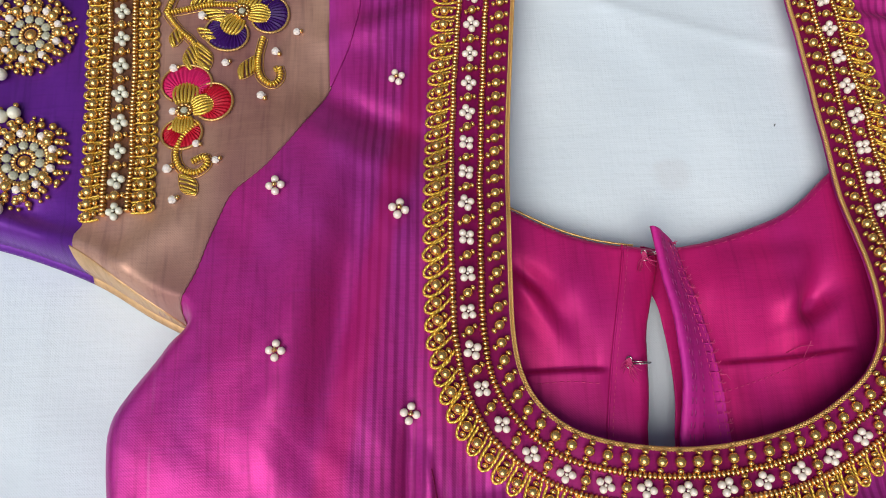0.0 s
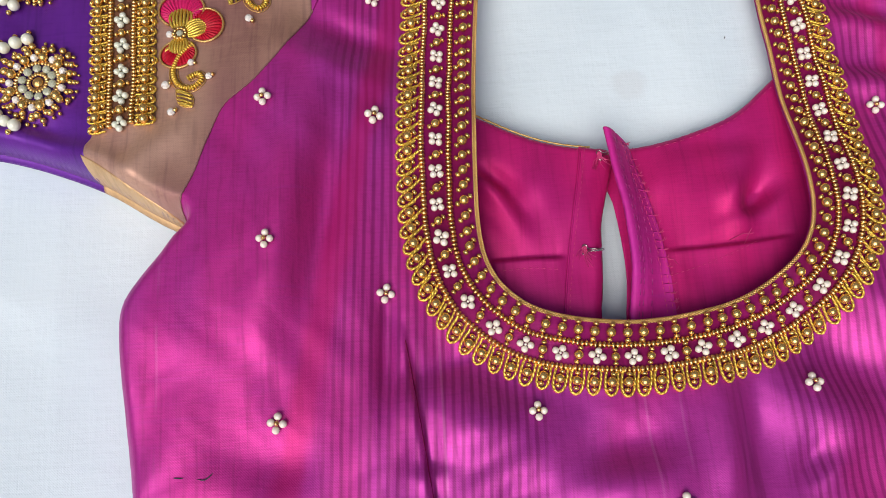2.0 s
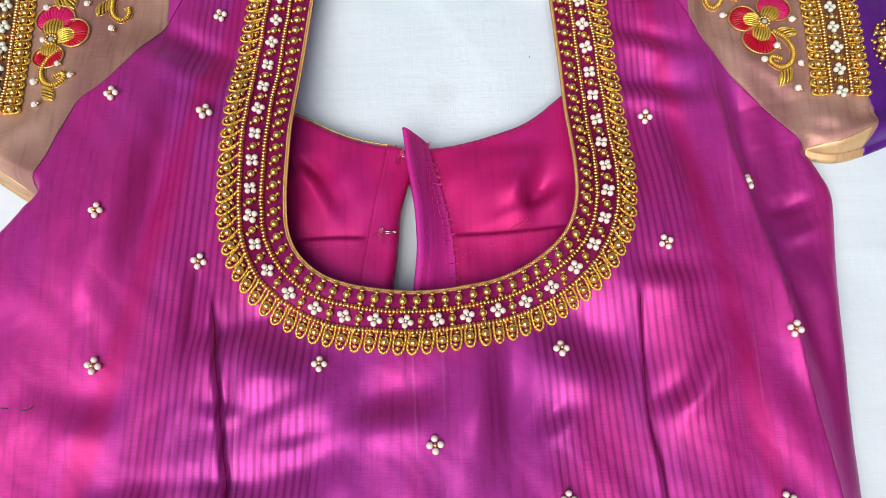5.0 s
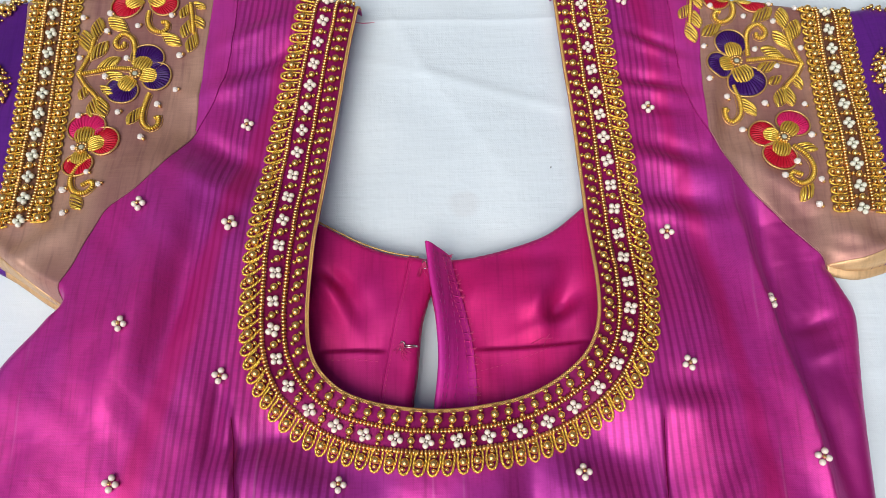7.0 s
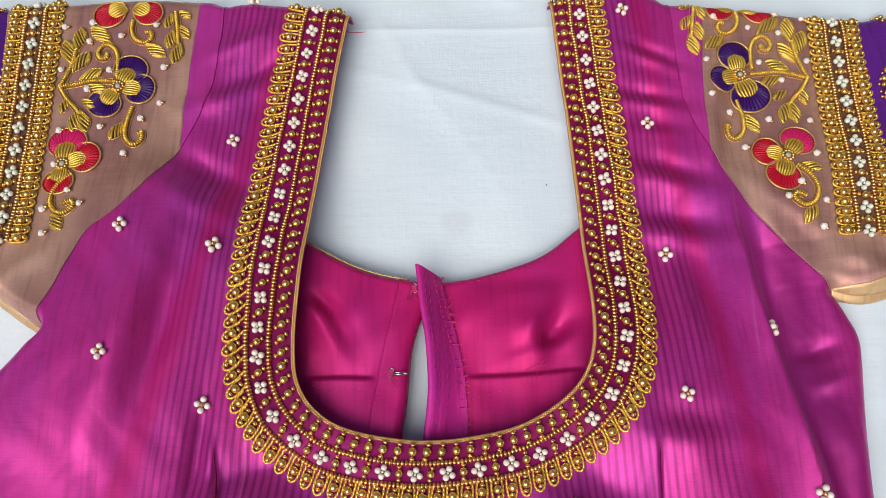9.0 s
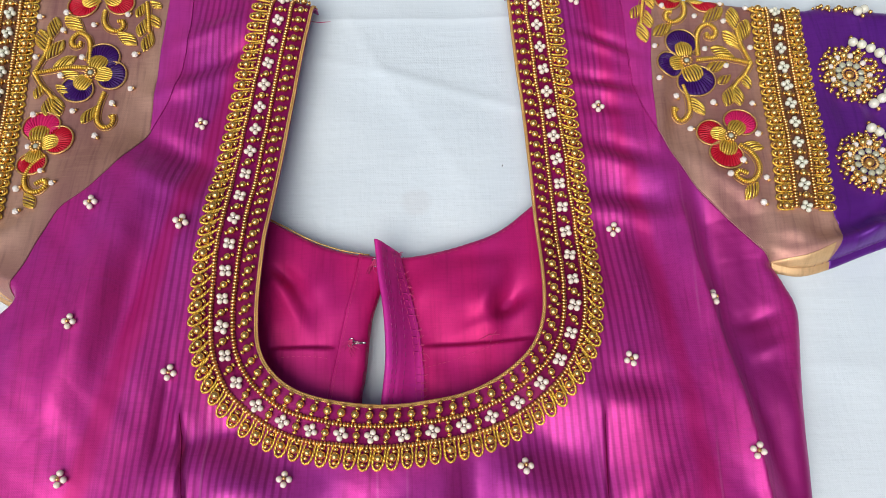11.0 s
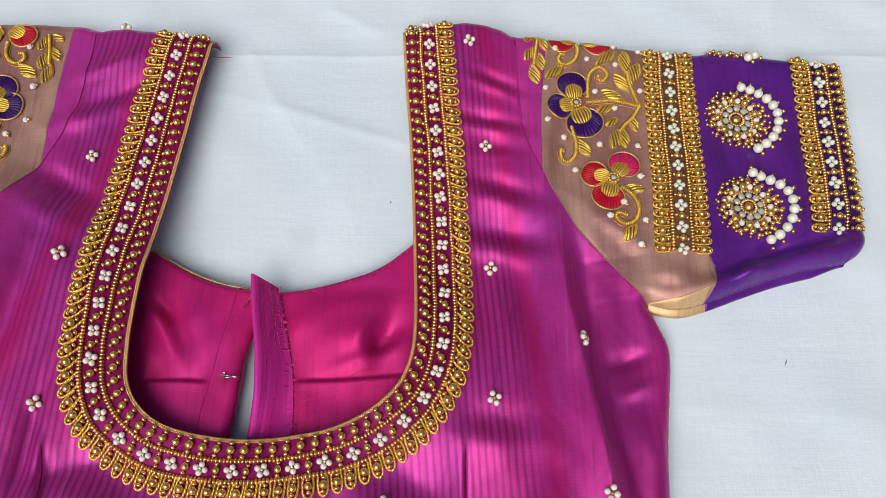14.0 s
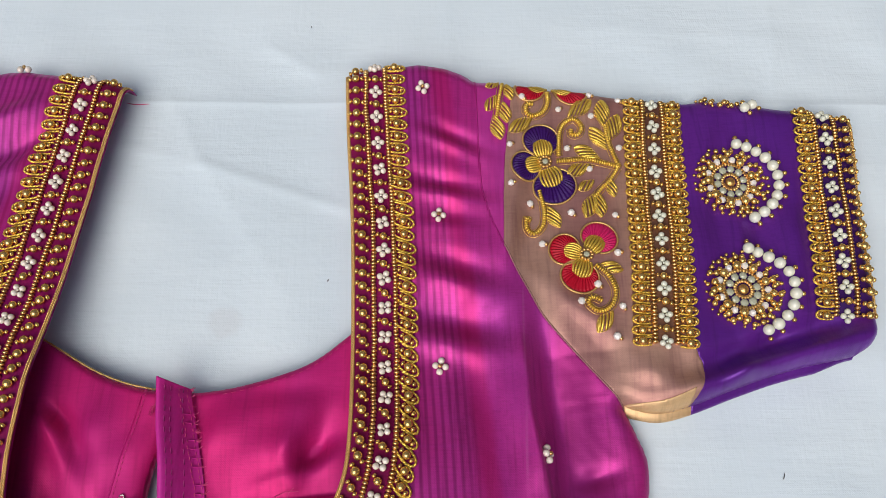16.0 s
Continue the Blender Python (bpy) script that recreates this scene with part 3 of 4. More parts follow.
thicken(part("back_panel", cloth("back_panel", under, lambda P: 0.0022 + 0 * P[:, 0], MAGENTA, 0.006), blouse))


# lining seen through the neck opening
BACK_L = spline([(.030, .118), (.058, .1025), (.079, .0905), (.096, .0835), (.112, .0796), (.1258, .0775)], 40)
BACK_R = spline([(.122, .0800), (.132, .0785), (.153, .0812), (.179, .0885), (.196, .0965), (.2135, .1105), (.238, .130)], 40)
GAP_L = spline([(.1258, .0775), (.1246, .066), (.1200, .051), (.1170, .040), (.1158, .030), (.1150, .020), (.1140, .010), (.1125, .0), (.1116, -.006), (.110, -.045)], 30)
GAP_R = spline([(.1192, .0835), (.1201, .075), (.1216, .060), (.1240, .045), (.1252, .030), (.1255, .015), (.1239, .0), (.1228, -.008), (.120, -.045)], 30)
STRIP_R = spline([(.1335, .0790), (.1348, .073), (.1380, .060), (.1415, .045), (.1445, .030), (.1460, .015), (.1464, .0), (.146, -.045)], 30)
SEAM_L = spline([(.110, .0795), (.106, .060), (.1025, .045), (.0975, .020), (.0935, -.004), (.090, -.045)], 30)
TUCK_L = spline([(.058, .0245), (.075, .0243), (.0975, .0234)], 20)
TUCK_R = spline([(.1445, .0236), (.165, .0242), (.183, .0250), (.212, .0278)], 30)
LINING_FOLDS = [(.0640, .0650, .010, .0055, -45, 1.5), (.0735, .0510, .014, .0070, -60, 1.0), (.0645, .0430, .008, .007, -60, .40), (.1890, .0470, .0120, .0090, 262, 1.5), (.1945, .0440, .0150, .0070, 31, 1.3), (.1960, .0610, .014, .009, 262, .50), (.183, .0745, .022, .008, 4, .28), (.176, .0320, .012, .0045, 205, .35), (.1130, .0560, .020, .007, 255, .40), (.1450, .0620, .020, .007, 75, .25)]


def lining_height(P, left=True):
    x, y = P.T
    edge = np.clip(np.abs(x - 0.135) / 0.1, 0, 1) ** 2
    h = (0.0150 - 0.0070 * edge if left else 0.0115 - 0.0030 * edge)
    h += 0.0030 * np.exp(-(((x - .088) / .014) ** 2) - ((y - .055) / .020) ** 2) + 0.004 * np.exp(-(((x - .160) / .022) ** 2) - ((y - .056) / .018) ** 2)
    h += folded(P, LINING_FOLDS)
    h += 0.0005 * np.sin(x * 150 + 3 * np.sin(y * 60)) * np.sin(y * 95 + 1.2 + 2 * np.sin(x * 50)) * np.clip(np.minimum(np.abs(x - .06), np.abs(x - .213)) / .02, 0, 1)
    for line in (TUCK_L, TUCK_R):
        d, _, side, along = nearest(P, line)
        fade = np.clip(np.minimum(along, 1 - along) * 8, 0, 1)
        step = 0.5 * (1 + np.tanh(d * side / 0.0008))
        h += (0.0020 * np.exp(-d / 0.008) * step - 0.0026 * np.exp(-d / 0.006) * (1 - step)) * fade
    for line, r in ((BACK_L, .004), (BACK_R, .004), (GAP_L, .006)):
        d = nearest(P, line)[0]
        k = np.clip(d / r, 0, 1)
        h = 0.004 + (h - 0.004) * (0.45 + 0.55 * np.sqrt(1 - (1 - k) ** 2))
    return np.maximum(np.minimum(h, drape(P) - 0.0035), 0.0030)


def right_height(P):
    return lining_height(P, False)


left_lining = np.vstack([BACK_L, GAP_L[1:], [(.03, -.045), (.015, .0), (.022, .07)]])
right_lining = np.vstack([BACK_R[::-1], GAP_R[1:], [(.235, -.045), (.250, .0), (.250, .08)]])
thicken(part("back_lining", cloth("back_lining", left_lining, lining_height, LINING, 0.0011), blouse, "deep pink satin lining of the open back"))
thicken(part("back_lining", cloth("back_lining", right_lining, right_height, LINING, 0.0011), blouse, "deep pink satin lining of the open back"))

# facing strips of the hook opening
strip = np.vstack([GAP_R, STRIP_R[::-1]])


def strip_height(P):
    d = nearest(P, GAP_R)[0]
    high = np.interp(P[:, 1], (-.05, -.005, .015, .045, .09), (.012, .0195, .0250, .0290, .0300))
    low = right_height(P) + .0012
    k = np.clip(d / 0.019, 0, 1)
    h = np.maximum(high + (low - high) * (k * k * (3 - 2 * k)), low)
    k = np.clip(d / 0.003, 0, 1)
    h = h - 0.0022 * (1 - np.sqrt(1 - (1 - k) ** 2))
    return h - 0.0006 * np.exp(-(((d - 0.0065) / 0.0008) ** 2))


thicken(part("placket", cloth("placket", strip, strip_height, PLACKET, 0.001), blouse, "purple silk facing strip of the hook opening"))
facing = np.vstack([SEAM_L, GAP_L[::-1] - (.0006, 0)])
thicken(part("placket", cloth("placket", facing, lambda P: lining_height(P) + .0011, LINING, 0.0013), blouse, "deep pink facing strip with hooks"))


def stitches(line, height, mat, name, long=0.0016, gap=0.0012, r=0.00019, jitter=0.0):
    """A row of running stitches along a line."""
    b, rnd = Build(), random.Random(7)
    n = max(2, int(length_of(line) / (long + gap)))
    p = spline(line, n * 4)
    for i in range(n - 1):
        seg = p[i * 4:i * 4 + 3] + rnd.uniform(-jitter, jitter)
        z = height(seg) + np.array((0.0001, 0.0005, 0.0001))
        b.tube(np.column_stack([seg, z]), r, 5)
    return part(name, b.mesh(name, mat), blouse, kind="stuff")


stitches(SEAM_L + (.002, 0), lambda P: lining_height(P) + .0013, PINKTHREAD, "stitching")
stitches(STRIP_R - (.0015, 0), strip_height, PINKTHREAD, "stitching", jitter=.0003)
stitches(STRIP_R - (.0045, 0), strip_height, PINKTHREAD, "stitching", jitter=.0003)
CREASETHREAD = plain("crease_line_thread", (0.36, 0.014, 0.19), (0.28, 0.010, 0.14), 0.6, 0.0, 3000, 0.5)
# dark dashes draw the strip's crease lines, their shade put into colour
for off in (.0042, .0062, .0108):
    stitches(GAP_R[1:] + (off, 0), strip_height, CREASETHREAD, "stitching", long=.004, gap=.0008, r=.00026)
bars = Build()
for k in range(3, 27):
    q = STRIP_R[k] - (.0030, 0)
    w = .0013 + .0005 * math.sin(k * 2.3)
    pq = np.array([q - (w, 0), q, q + (w, 0)])
    if k % 5:
        bars.tube(np.column_stack([pq, strip_height(pq) + .0003]), .00055, 5, taper=True)
part("thread_bars", bars.mesh("thread_bars", PLACKET), blouse, kind="stuff")
stitches(BACK_R[8:] - (0, .0032), right_height, PINKTHREAD, "stitching", long=.003)
stitches(spline([(.146, .011), (.165, .016), (.18, .021), (.195, .027)], 20), right_height, PINKTHREAD, "stitching")
stitches(spline([(.066, .019), (.08, .019), (.096, .017)], 20), lining_height, PINKTHREAD, "stitching")
b = Build()
b.tube(np.column_stack([SEAM_L, lining_height(SEAM_L) + .0009]), .0006, 6)
part("seam_cord", b.mesh("seam_cord", LINING), blouse)
b = Build()
piped = BACK_L[6:36] + (0, .0004)
b.tube(np.column_stack([piped, lining_height(piped) + .0004]), .0005, 6, 0.25)
part("piping", b.mesh("piping", BRAID), blouse, "thin gold piping along the back neck")


def hook(x, y, z, turn):
    b = Build()
    a = np.linspace(0, 2 * np.pi, 12, endpoint=False)
    for s in (-1, 1):
        b.tube(np.column_stack([-.0018 + .0012 * np.cos(a), s * .0013 + .0012 * np.sin(a), 0 * a + .0004]), .00032, 5, closed=True)
        b.tube([(-.0006, s * .0006, .0005), (.002, s * .0005, .0010), (.0050, s * .0004, .0012)], .00033, 5)
    b.tube([(.0050, 0, .0012), (.0066, 0, .0018), (.0068, 0, .0030), (.0055, 0, .0035), (.0035, 0, .0033)], .0004, 6)
    ob = part("hook", b.mesh("hook", STEEL), blouse, "small steel hook sewn with pink thread")
    ob.matrix_basis = pose(x, y, z, 0, 0, turn)
    t, rnd = Build(), random.Random(int(x * 1e5))
    for _ in range(11):
        a = rnd.uniform(3.6, 5.4)
        l = rnd.uniform(.003, .0085)
        p0 = Vector((-.002 + rnd.uniform(-.001, .001), rnd.uniform(-.0015, .0015), .0006))
        t.tube([p0, p0 + Vector((math.cos(a) * l * .5, math.sin(a) * l * .5, .0012)), p0 + Vector((math.cos(a + .3) * l, math.sin(a + .3) * l, .0004))], .00016, 4)
    for k in range(6):
        t.tube([(-.003 + k * .0004, -.0018, .0002), (-.003 + k * .0004, 0, .0011), (-.003 + k * .0004, .0018, .0002)], .0002, 4)
    part("thread_tuft", t.mesh("thread_tuft", PINKTHREAD), ob, "frayed pink thread ends")


for hx, hy, ht in ((.1205, .0735, 10), (.1075, .0255, -6)):
    hook(hx, hy, float(lining_height(np.array([[hx, hy]]))[0]) + .0016, ht)
frays, rnd = Build(), random.Random(3)
for k in range(70):
    q = STRIP_R[int(rnd.uniform(0, 22))]
    z = float(strip_height(q[None])[0])
    a, l = rnd.uniform(-1.2, 1.2), rnd.uniform(.0008, .0022)
    frays.tube([(q[0] - .001, q[1], z + .0002), (q[0] + l * .5 * math.cos(a), q[1] + l * .5 * math.sin(a), z + .0011), (q[0] + l * math.cos(a), q[1] + l * math.sin(a + .4), z + .0003)], .00016, 4)
for (x0, y0), (x1, y1) in (((.178, .027), (.190, .0295)), ((.184, .024), (.188, .031)), ((.146, .019), (.150, .016))):
    z = float(right_height(np.array([[x0, y0]]))[0])
    frays.tube([(x0, y0, z + .0004), ((x0 + x1) / 2, (y0 + y1) / 2 + .001, z + .003), (x1, y1, z + .002)], .00018, 4)
dark = Build()
for a, c in (((-.083, -.0655), (-.0785, -.066)), ((-.073, -.0668), (-.066, -.0645))):
    pq = spline([a, ((a[0] + c[0]) / 2, a[1] - .0004), c], 8)
    dark.tube(np.column_stack([pq, drape(pq) + .0004]), .0003, 5, taper=True)
part("snagged_thread", dark.mesh("snagged_thread", LINT), blouse, "dark snagged thread in the silk")
part("loose_threads", frays.mesh("loose_threads", PINKTHREAD), blouse, kind="stuff")

# ---- sleeves ----
def sleeve(side):
    """Cap strip, tissue panel and cuff of one sleeve, with the turned-under layer below."""
    if side > 0:
        top, cuff, under, arm = TOP_R, CUFF_R, UNDER_R, ARM_R
        t0 = np.array([(.303, .2615), (.300, .235), (.2965, .203), (.2945, .158)])
        t1 = np.array([(.4035, .2515), (.3985, .2), (.3945, .15), (.3925, .103), (.3965, .092), (.394, .081), (.3885, .0705)])
    else:
        top, cuff, under, arm = TOP_L, CUFF_L, UNDER_L, ARM_L
        t0 = np.array([(-.018, .2722), (-.0195, .235), (-.0205, .203), (-.021, .1615)])
        t1 = np.array([(-.141, .2680), (-.135, .198), (-.131, .148), (-.1285, .101), (-.132, .092), (-.1315, .085), (-.130, .0785)])
    t0, t1 = spline(t0, 30), spline(t1, 40)

    def cut(line, a, b):
        """The stretch of a line between its places nearest to a and b."""
        i = int(np.argmin(np.hypot(*(line - a).T)))
        j = int(np.argmin(np.hypot(*(line - b).T)))
        return line[min(i, j):max(i, j) + 1]
    cap = np.vstack([cut(top, top[0], t0[0]), t0, cut(arm, arm[0], t0[-1])[::-1]])
    tissue = np.vstack([cut(top, t0[0], t1[0]), t1, cut(under, t1[-1], under[-1]), cut(arm, t0[-1], arm[-1])[::-1], t0[::-1]])
    purple = np.vstack([cut(top, t1[0], top[-1]), cuff, cut(under, under[0], t1[-1]), t1[::-1]])
    thicken(part("sleeve_cap", cloth("sleeve_cap", cap, drape_exact, CAP, 0.0015), blouse, "pink-magenta silk edge of the sleeve head"))
    thicken(part("tissue_panel", cloth("tissue_panel", tissue, drape_exact, TISSUE, 0.0014), blouse, "mauve and gold tissue panel of the sleeve"))
    thicken(part("cuff", cloth("cuff", purple, drape_exact, PURPLE, 0.0012), blouse, "violet silk lower sleeve"))
    lower = spline(np.vstack([cut(under, under[0], under[-1])]), 30)
    shift = np.array((0, -.0040 if side > 0 else -.003))
    fade = np.clip(np.linspace(0, 1, 30) * 6, 0.3, 1)[:, None]
    low = lower + shift * fade
    k = int(np.argmin(np.hypot(*(lower - t1[-1]).T)))
    for nm, a, b, mat, lb in (("under_cuff", 0, k + 1, PURPLE, "violet underside of the sleeve"), ("under_tissue", k, 30, GOLDEDGE, "gold underside of the tissue, its grazing sheen painted in")):
        ring = np.vstack([lower[a:b] + (0, .02), low[a:b][::-1]])
        thicken(part(nm, cloth(nm, ring, lambda P, ln=low: 0.0018 + 0.0045 * np.sqrt(np.clip(nearest(P, ln)[0] / .008, 0, 1)), mat, 0.0012), blouse, lb))
    # piped armhole seam
    k = int(np.argmin(np.hypot(*(arm - t0[-1]).T)))
    for run, mat, r in ((arm[:k + 1], MAGENTA, .0003), (arm[k:], SEAM, .00045)):
        b = Build()
        run = spline(run, 90)
        b.tube(np.column_stack([run, drape_exact(run) + .0003]), r, 6, 0.35 if r > .0004 else 0.0)
        part("armhole_seam", b.mesh("armhole_seam", mat), blouse)
    # gold turned hem of the tissue along the underarm, grazing sheen in its colour
    e = cut(under, t1[-1], under[-1])
    w = np.interp(np.linspace(0, 1, len(e)), (0, .6, 1), (.0085, .005, .0015))[:, None]
    hem = np.vstack([e, (e + np.array((.25 * side, 1)) * w)[::-1]])
    thicken(part("tissue_hem", cloth("tissue_hem", hem, lambda P: drape_exact(P) + .0006, GOLDEDGE, 0.0012), blouse, "glittering gold hem of the tissue, its grazing sheen painted in"))


sleeve(1)
sleeve(-1)

# ---- beadwork ----
def once(key, make):
    if key not in ONCE:
        ONCE[key] = make()
    return ONCE[key]


ONCE = {}
JIT = random.Random(11)


def trio_mesh():
    b = Build().ball((0, 0, .0020), .00236, 1, 14, 9)
    b.bead((.0035, 0, .0015), (1, 0), .00112, .00152).bead((-.0035, 0, .0015), (1, 0), .00112, .00152)
    return b.mesh("gold_bead", GOLD)


def loop_mesh():
    a = np.linspace(-np.pi / 2, np.pi / 2, 11)
    pts = [(-.0048, -.0021), (-.0032, -.0022), (-.0010, -.0024)] + [(.0014 + .0036 * math.cos(t), .0023 * math.sin(t)) for t in a] + [(-.0010, .0024), (-.0032, .0022), (-.0048, .0021)]
    p = spline(pts, 34)
    b = Build()
    for ph in (0, np.pi):
        w = np.arange(34) * 1.15 + ph
        q = np.column_stack([p[:, 0] * (1 + .03 * np.cos(w)), p[:, 1] * (1 + .07 * np.cos(w)), .0006 + .00035 * np.sin(w)])
        b.tube(q, .00050, 5)
    return b.mesh("zari_loop", ZARI)


def flower_mesh(mat, r=.00175, o=.0023, name="pearl_flower"):
    b = Build()
    for k in range(4):
        a = k * math.pi / 2
        b.ball((o * math.cos(a) * (1.12 if k % 2 else 1), o * math.sin(a) * (1.12 if k % 2 else 1), r * .9), r, 1, 10, 7)
    b.ball((0, 0, r * 1.55), r * .42, 1, 7, 5)
    return b.mesh(name, mat)


def place(mesh, name, parent, x, y, turn, lift=0.0004, size=1.0, z=None, slope=True):
    ob = part(name, mesh, parent)
    e = 0.003
    h = drape(np.array([[x, y], [x + e, y], [x - e, y], [x, y + e], [x, y - e]]))
    nrm = Vector((-(h[1] - h[2]) / (2 * e), -(h[3] - h[4]) / (2 * e), 1)).normalized()
    q = Vector((0, 0, 1)).rotation_difference(nrm).to_matrix().to_4x4()
    ob.matrix_basis = Matrix.Translation((x, y, h[0] + lift)) @ q @ pose(0, 0, 0, 0, 0, turn) @ Matrix.Diagonal((size, size, size, 1))
    return ob


def on_cloth(x, y):
    """Whether a place of a sleeve lies below the fold of its top."""
    if x > .30:
        return y < np.interp(x, TOP_R[:, 0], TOP_R[:, 1]) - .0012
    if x < -.03:
        return y < np.interp(x, TOP_L[::-1, 0], TOP_L[::-1, 1]) - .0012
    return True


def border(name, label, inner, widths, rows, side=1):
    """A beaded border. inner: the line of its inner edge; widths: its width there; side: on which side the band lies.
    rows: (kind, share of the width, pitch)."""
    n = len(inner)
    d = np.gradient(inner, axis=0)
    d /= np.linalg.norm(d, axis=1)[:, None]
    nrm = np.column_stack([d[:, 1], -d[:, 0]]) * side
    for _ in range(20):
        nrm[1:-1] = (nrm[:-2] + nrm[1:-1] * 2 + nrm[2:]) / 4
    nrm /= np.linalg.norm(nrm, axis=1)[:, None]

    def at(share):
        return inner + nrm * (np.asarray(widths) * share)[:, None]
    # cloth backing of the band, its colour darkened for shade between the beads
    cols = np.linspace(0.01, 0.93, 15)
    grid = np.stack([at(c) for c in cols], 1)
    flat_grid = grid.reshape(-1, 2)
    for t, lo, hi in ((TOP_R, .30, 9), (TOP_L[::-1], -9, -.03)):
        m = (flat_grid[:, 0] > lo) & (flat_grid[:, 0] < hi)
        flat_grid[m, 1] = np.minimum(flat_grid[m, 1], np.interp(flat_grid[m, 0], t[:, 0], t[:, 1]) - .001)
    z = drape(flat_grid) + 0.0006
    m = len(cols)
    faces = [(i * m + j, i * m + j + 1, (i + 1) * m + j + 1, (i + 1) * m + j) for i in range(n - 1) for j in range(m - 1)]
    if side < 0:
        faces = [f[::-1] for f in faces]
    base = part(name, Build().add(np.column_stack([grid.reshape(-1, 2), z]), faces).mesh(name, BACKING[name]), blouse, label)
    for kind, share, pitch in rows:
        line = np.array([q for q in at(abs(share)) if on_cloth(*q)])
        L = length_of(line)
        k = max(2, round(L / pitch))
        dense = spline(line, max(k * 2, 3))
        far = np.array([w for q, w in zip(at(abs(share)), at(abs(share) + .05)) if on_cloth(*q)])
        out = spline(far, max(k * 2, 3))
        if kind == "line":
            b = Build()
            k = int(L / pitch)
            p = spline(line, k)
            dd = np.gradient(p, axis=0)
            dd /= np.linalg.norm(dd, axis=1)[:, None]
            zz = drape(p)
            wob = np.convolve(np.array([JIT.uniform(-1, 1) for _ in range(k)]), np.ones(9) / 9, "same") * .0010
            for i in range(k):
                o = np.array((dd[i][1], -dd[i][0])) * wob[i]
                b.bead((p[i][0] + o[0], p[i][1] + o[1], zz[i] + .0013), dd[i], .00108 * JIT.uniform(.9, 1.08), .00172 * JIT.uniform(.92, 1.08))
            part("seed_bead_line", b.mesh("seed_bead_line", SEED), base, "line of squat gold seed beads", "stuff")
            continue
        if kind == "braid":
            b = Build()
            k = int(L / .0005)
            p = spline(line, k)
            dd = np.gradient(p, axis=0)
            dd /= np.linalg.norm(dd, axis=1)[:, None]
            zz = drape(p)
            w = np.arange(k) * 2 * np.pi * .0005 / .0042
            for ph in (0, 2.094, 4.189):
                o = .00078 * np.sin(w + ph)
                b.tube(np.column_stack([p[:, 0] + dd[:, 1] * o, p[:, 1] - dd[:, 0] * o, zz + .0006 + .0004 * np.sin(2 * (w + ph))]), .00042, 5)
            part("braid_edging", b.mesh("braid_edging", BRAID), base, "gold braid along the edge")
            continue
        for i in range(k):
            j = min(2 * i + 1, len(dense) - 1)
            x, y = dense[j]
            e = out[j] - dense[j]
            turn = math.degrees(math.atan2(e[1], e[0]))
            if kind == "beads":
                place(once("trio", trio_mesh), "gold_bead", base, x, y, turn + JIT.uniform(-9, 9), .0005, JIT.uniform(.92, 1.04))
            elif kind == "loops":
                s = min(pitch / .0058, 1.16)
                turn += 180 if share < 0 else 0
                place(once("loop", loop_mesh), "zari_loop", base, x, y, turn + JIT.uniform(-5, 5), .0005, s * JIT.uniform(.95, 1.06))
            elif kind == "flowers":
                if i % 2 == 0:
                    place(once("flower", lambda: flower_mesh(PEARL)) if name == "neck_border" else once("cool_flower", lambda: flower_mesh(COOLPEARL)), "pearl_flower", base, x, y, turn + JIT.uniform(-18, 18), .0006, JIT.uniform(.93, 1.05))
                else:
                    place(once("trio", trio_mesh), "gold_bead", base, x, y, turn + JIT.uniform(-12, 12), .0005, JIT.uniform(.85, .95))
    return base


BACKING = {"neck_border": SHADEDBORDER, "sleeve_border": SHADEDTISSUE, "cuff_border": SHADEDPURPLE}
shares = np.linspace(0, 1, len(NECK))
widths = np.interp(shares, (0, .08, .33, .42, .5, .62, .72, 1), (.040, .0405, .038, .034, .0325, .0335, .0345, .0335))
border("neck_border", "neck border beaded in gold and pearl, silk darkened for shade", NECK, widths,
       [("braid", .02, 1), ("beads", .175, .0074), ("line", .34, .00200), ("flowers", .505, .0080), ("line", .675, .00200), ("loops", .845, .0074), ("beads", .845, .0074)], side=1)


def sleeve_line(x0, y0, x1, y1, side, n=60):
    p = spline([(x0, y0), ((x0 + x1) / 2 + .0005, (y0 + y1) / 2), (x1, y1)], n)
    return p if side > 0 else mirrored(p)


for side in (1, -1):
    ln = sleeve_line(.3680, .2560 if side > 0 else .2740, .3600, .1035, side)
    border("sleeve_border", "gold bead and pearl border across the tissue", ln, np.full(60, .0345),
           [("loops", -.145, .0056), ("beads", .145, .0056), ("line", .33, .00200), ("flowers", .5, .0072), ("line", .68, .00200), ("beads", .855, .0056), ("loops", .855, .0056)], side=-side)
    ln = sleeve_line(.4670, .2480 if side > 0 else .2600, .4595, .1185, side)
    border("cuff_border", "gold bead and pearl border along the cuff edge", ln, np.full(60, .0335),
           [("loops", -.15, .0060), ("beads", .15, .0060), ("line", .33, .00200), ("flowers", .5, .0072), ("line", .67, .00200), ("beads", .84, .0064), ("braid", .985, 1)], side=-side)

# pearl sprigs scattered over the front
SPRIGS = [(.011, .1655), (.009, .094), (-.041, .034), (.010, .008), (-.043, .107), (-.039, -.046), (.074, -.049), (.199, -.045), (.132, -.091), (.197, -.119), (.259, .010), (.260, .090), (.259, .175), (.250, .254), (.3105, .0455), (.318, -.040), (.0155, .2665), (.0725, -.125), (.303, -.123), (-.038, -.125)]


def sprig_mesh():
    me = flower_mesh(PEARL, .0018, .0026, "pearl_sprig")
    b = Build().ball((0, 0, .0030), .0011, 1, 8, 6)
    g = b.mesh("centre_bead", SEED)
    return me, g


pearls, centre = sprig_mesh()
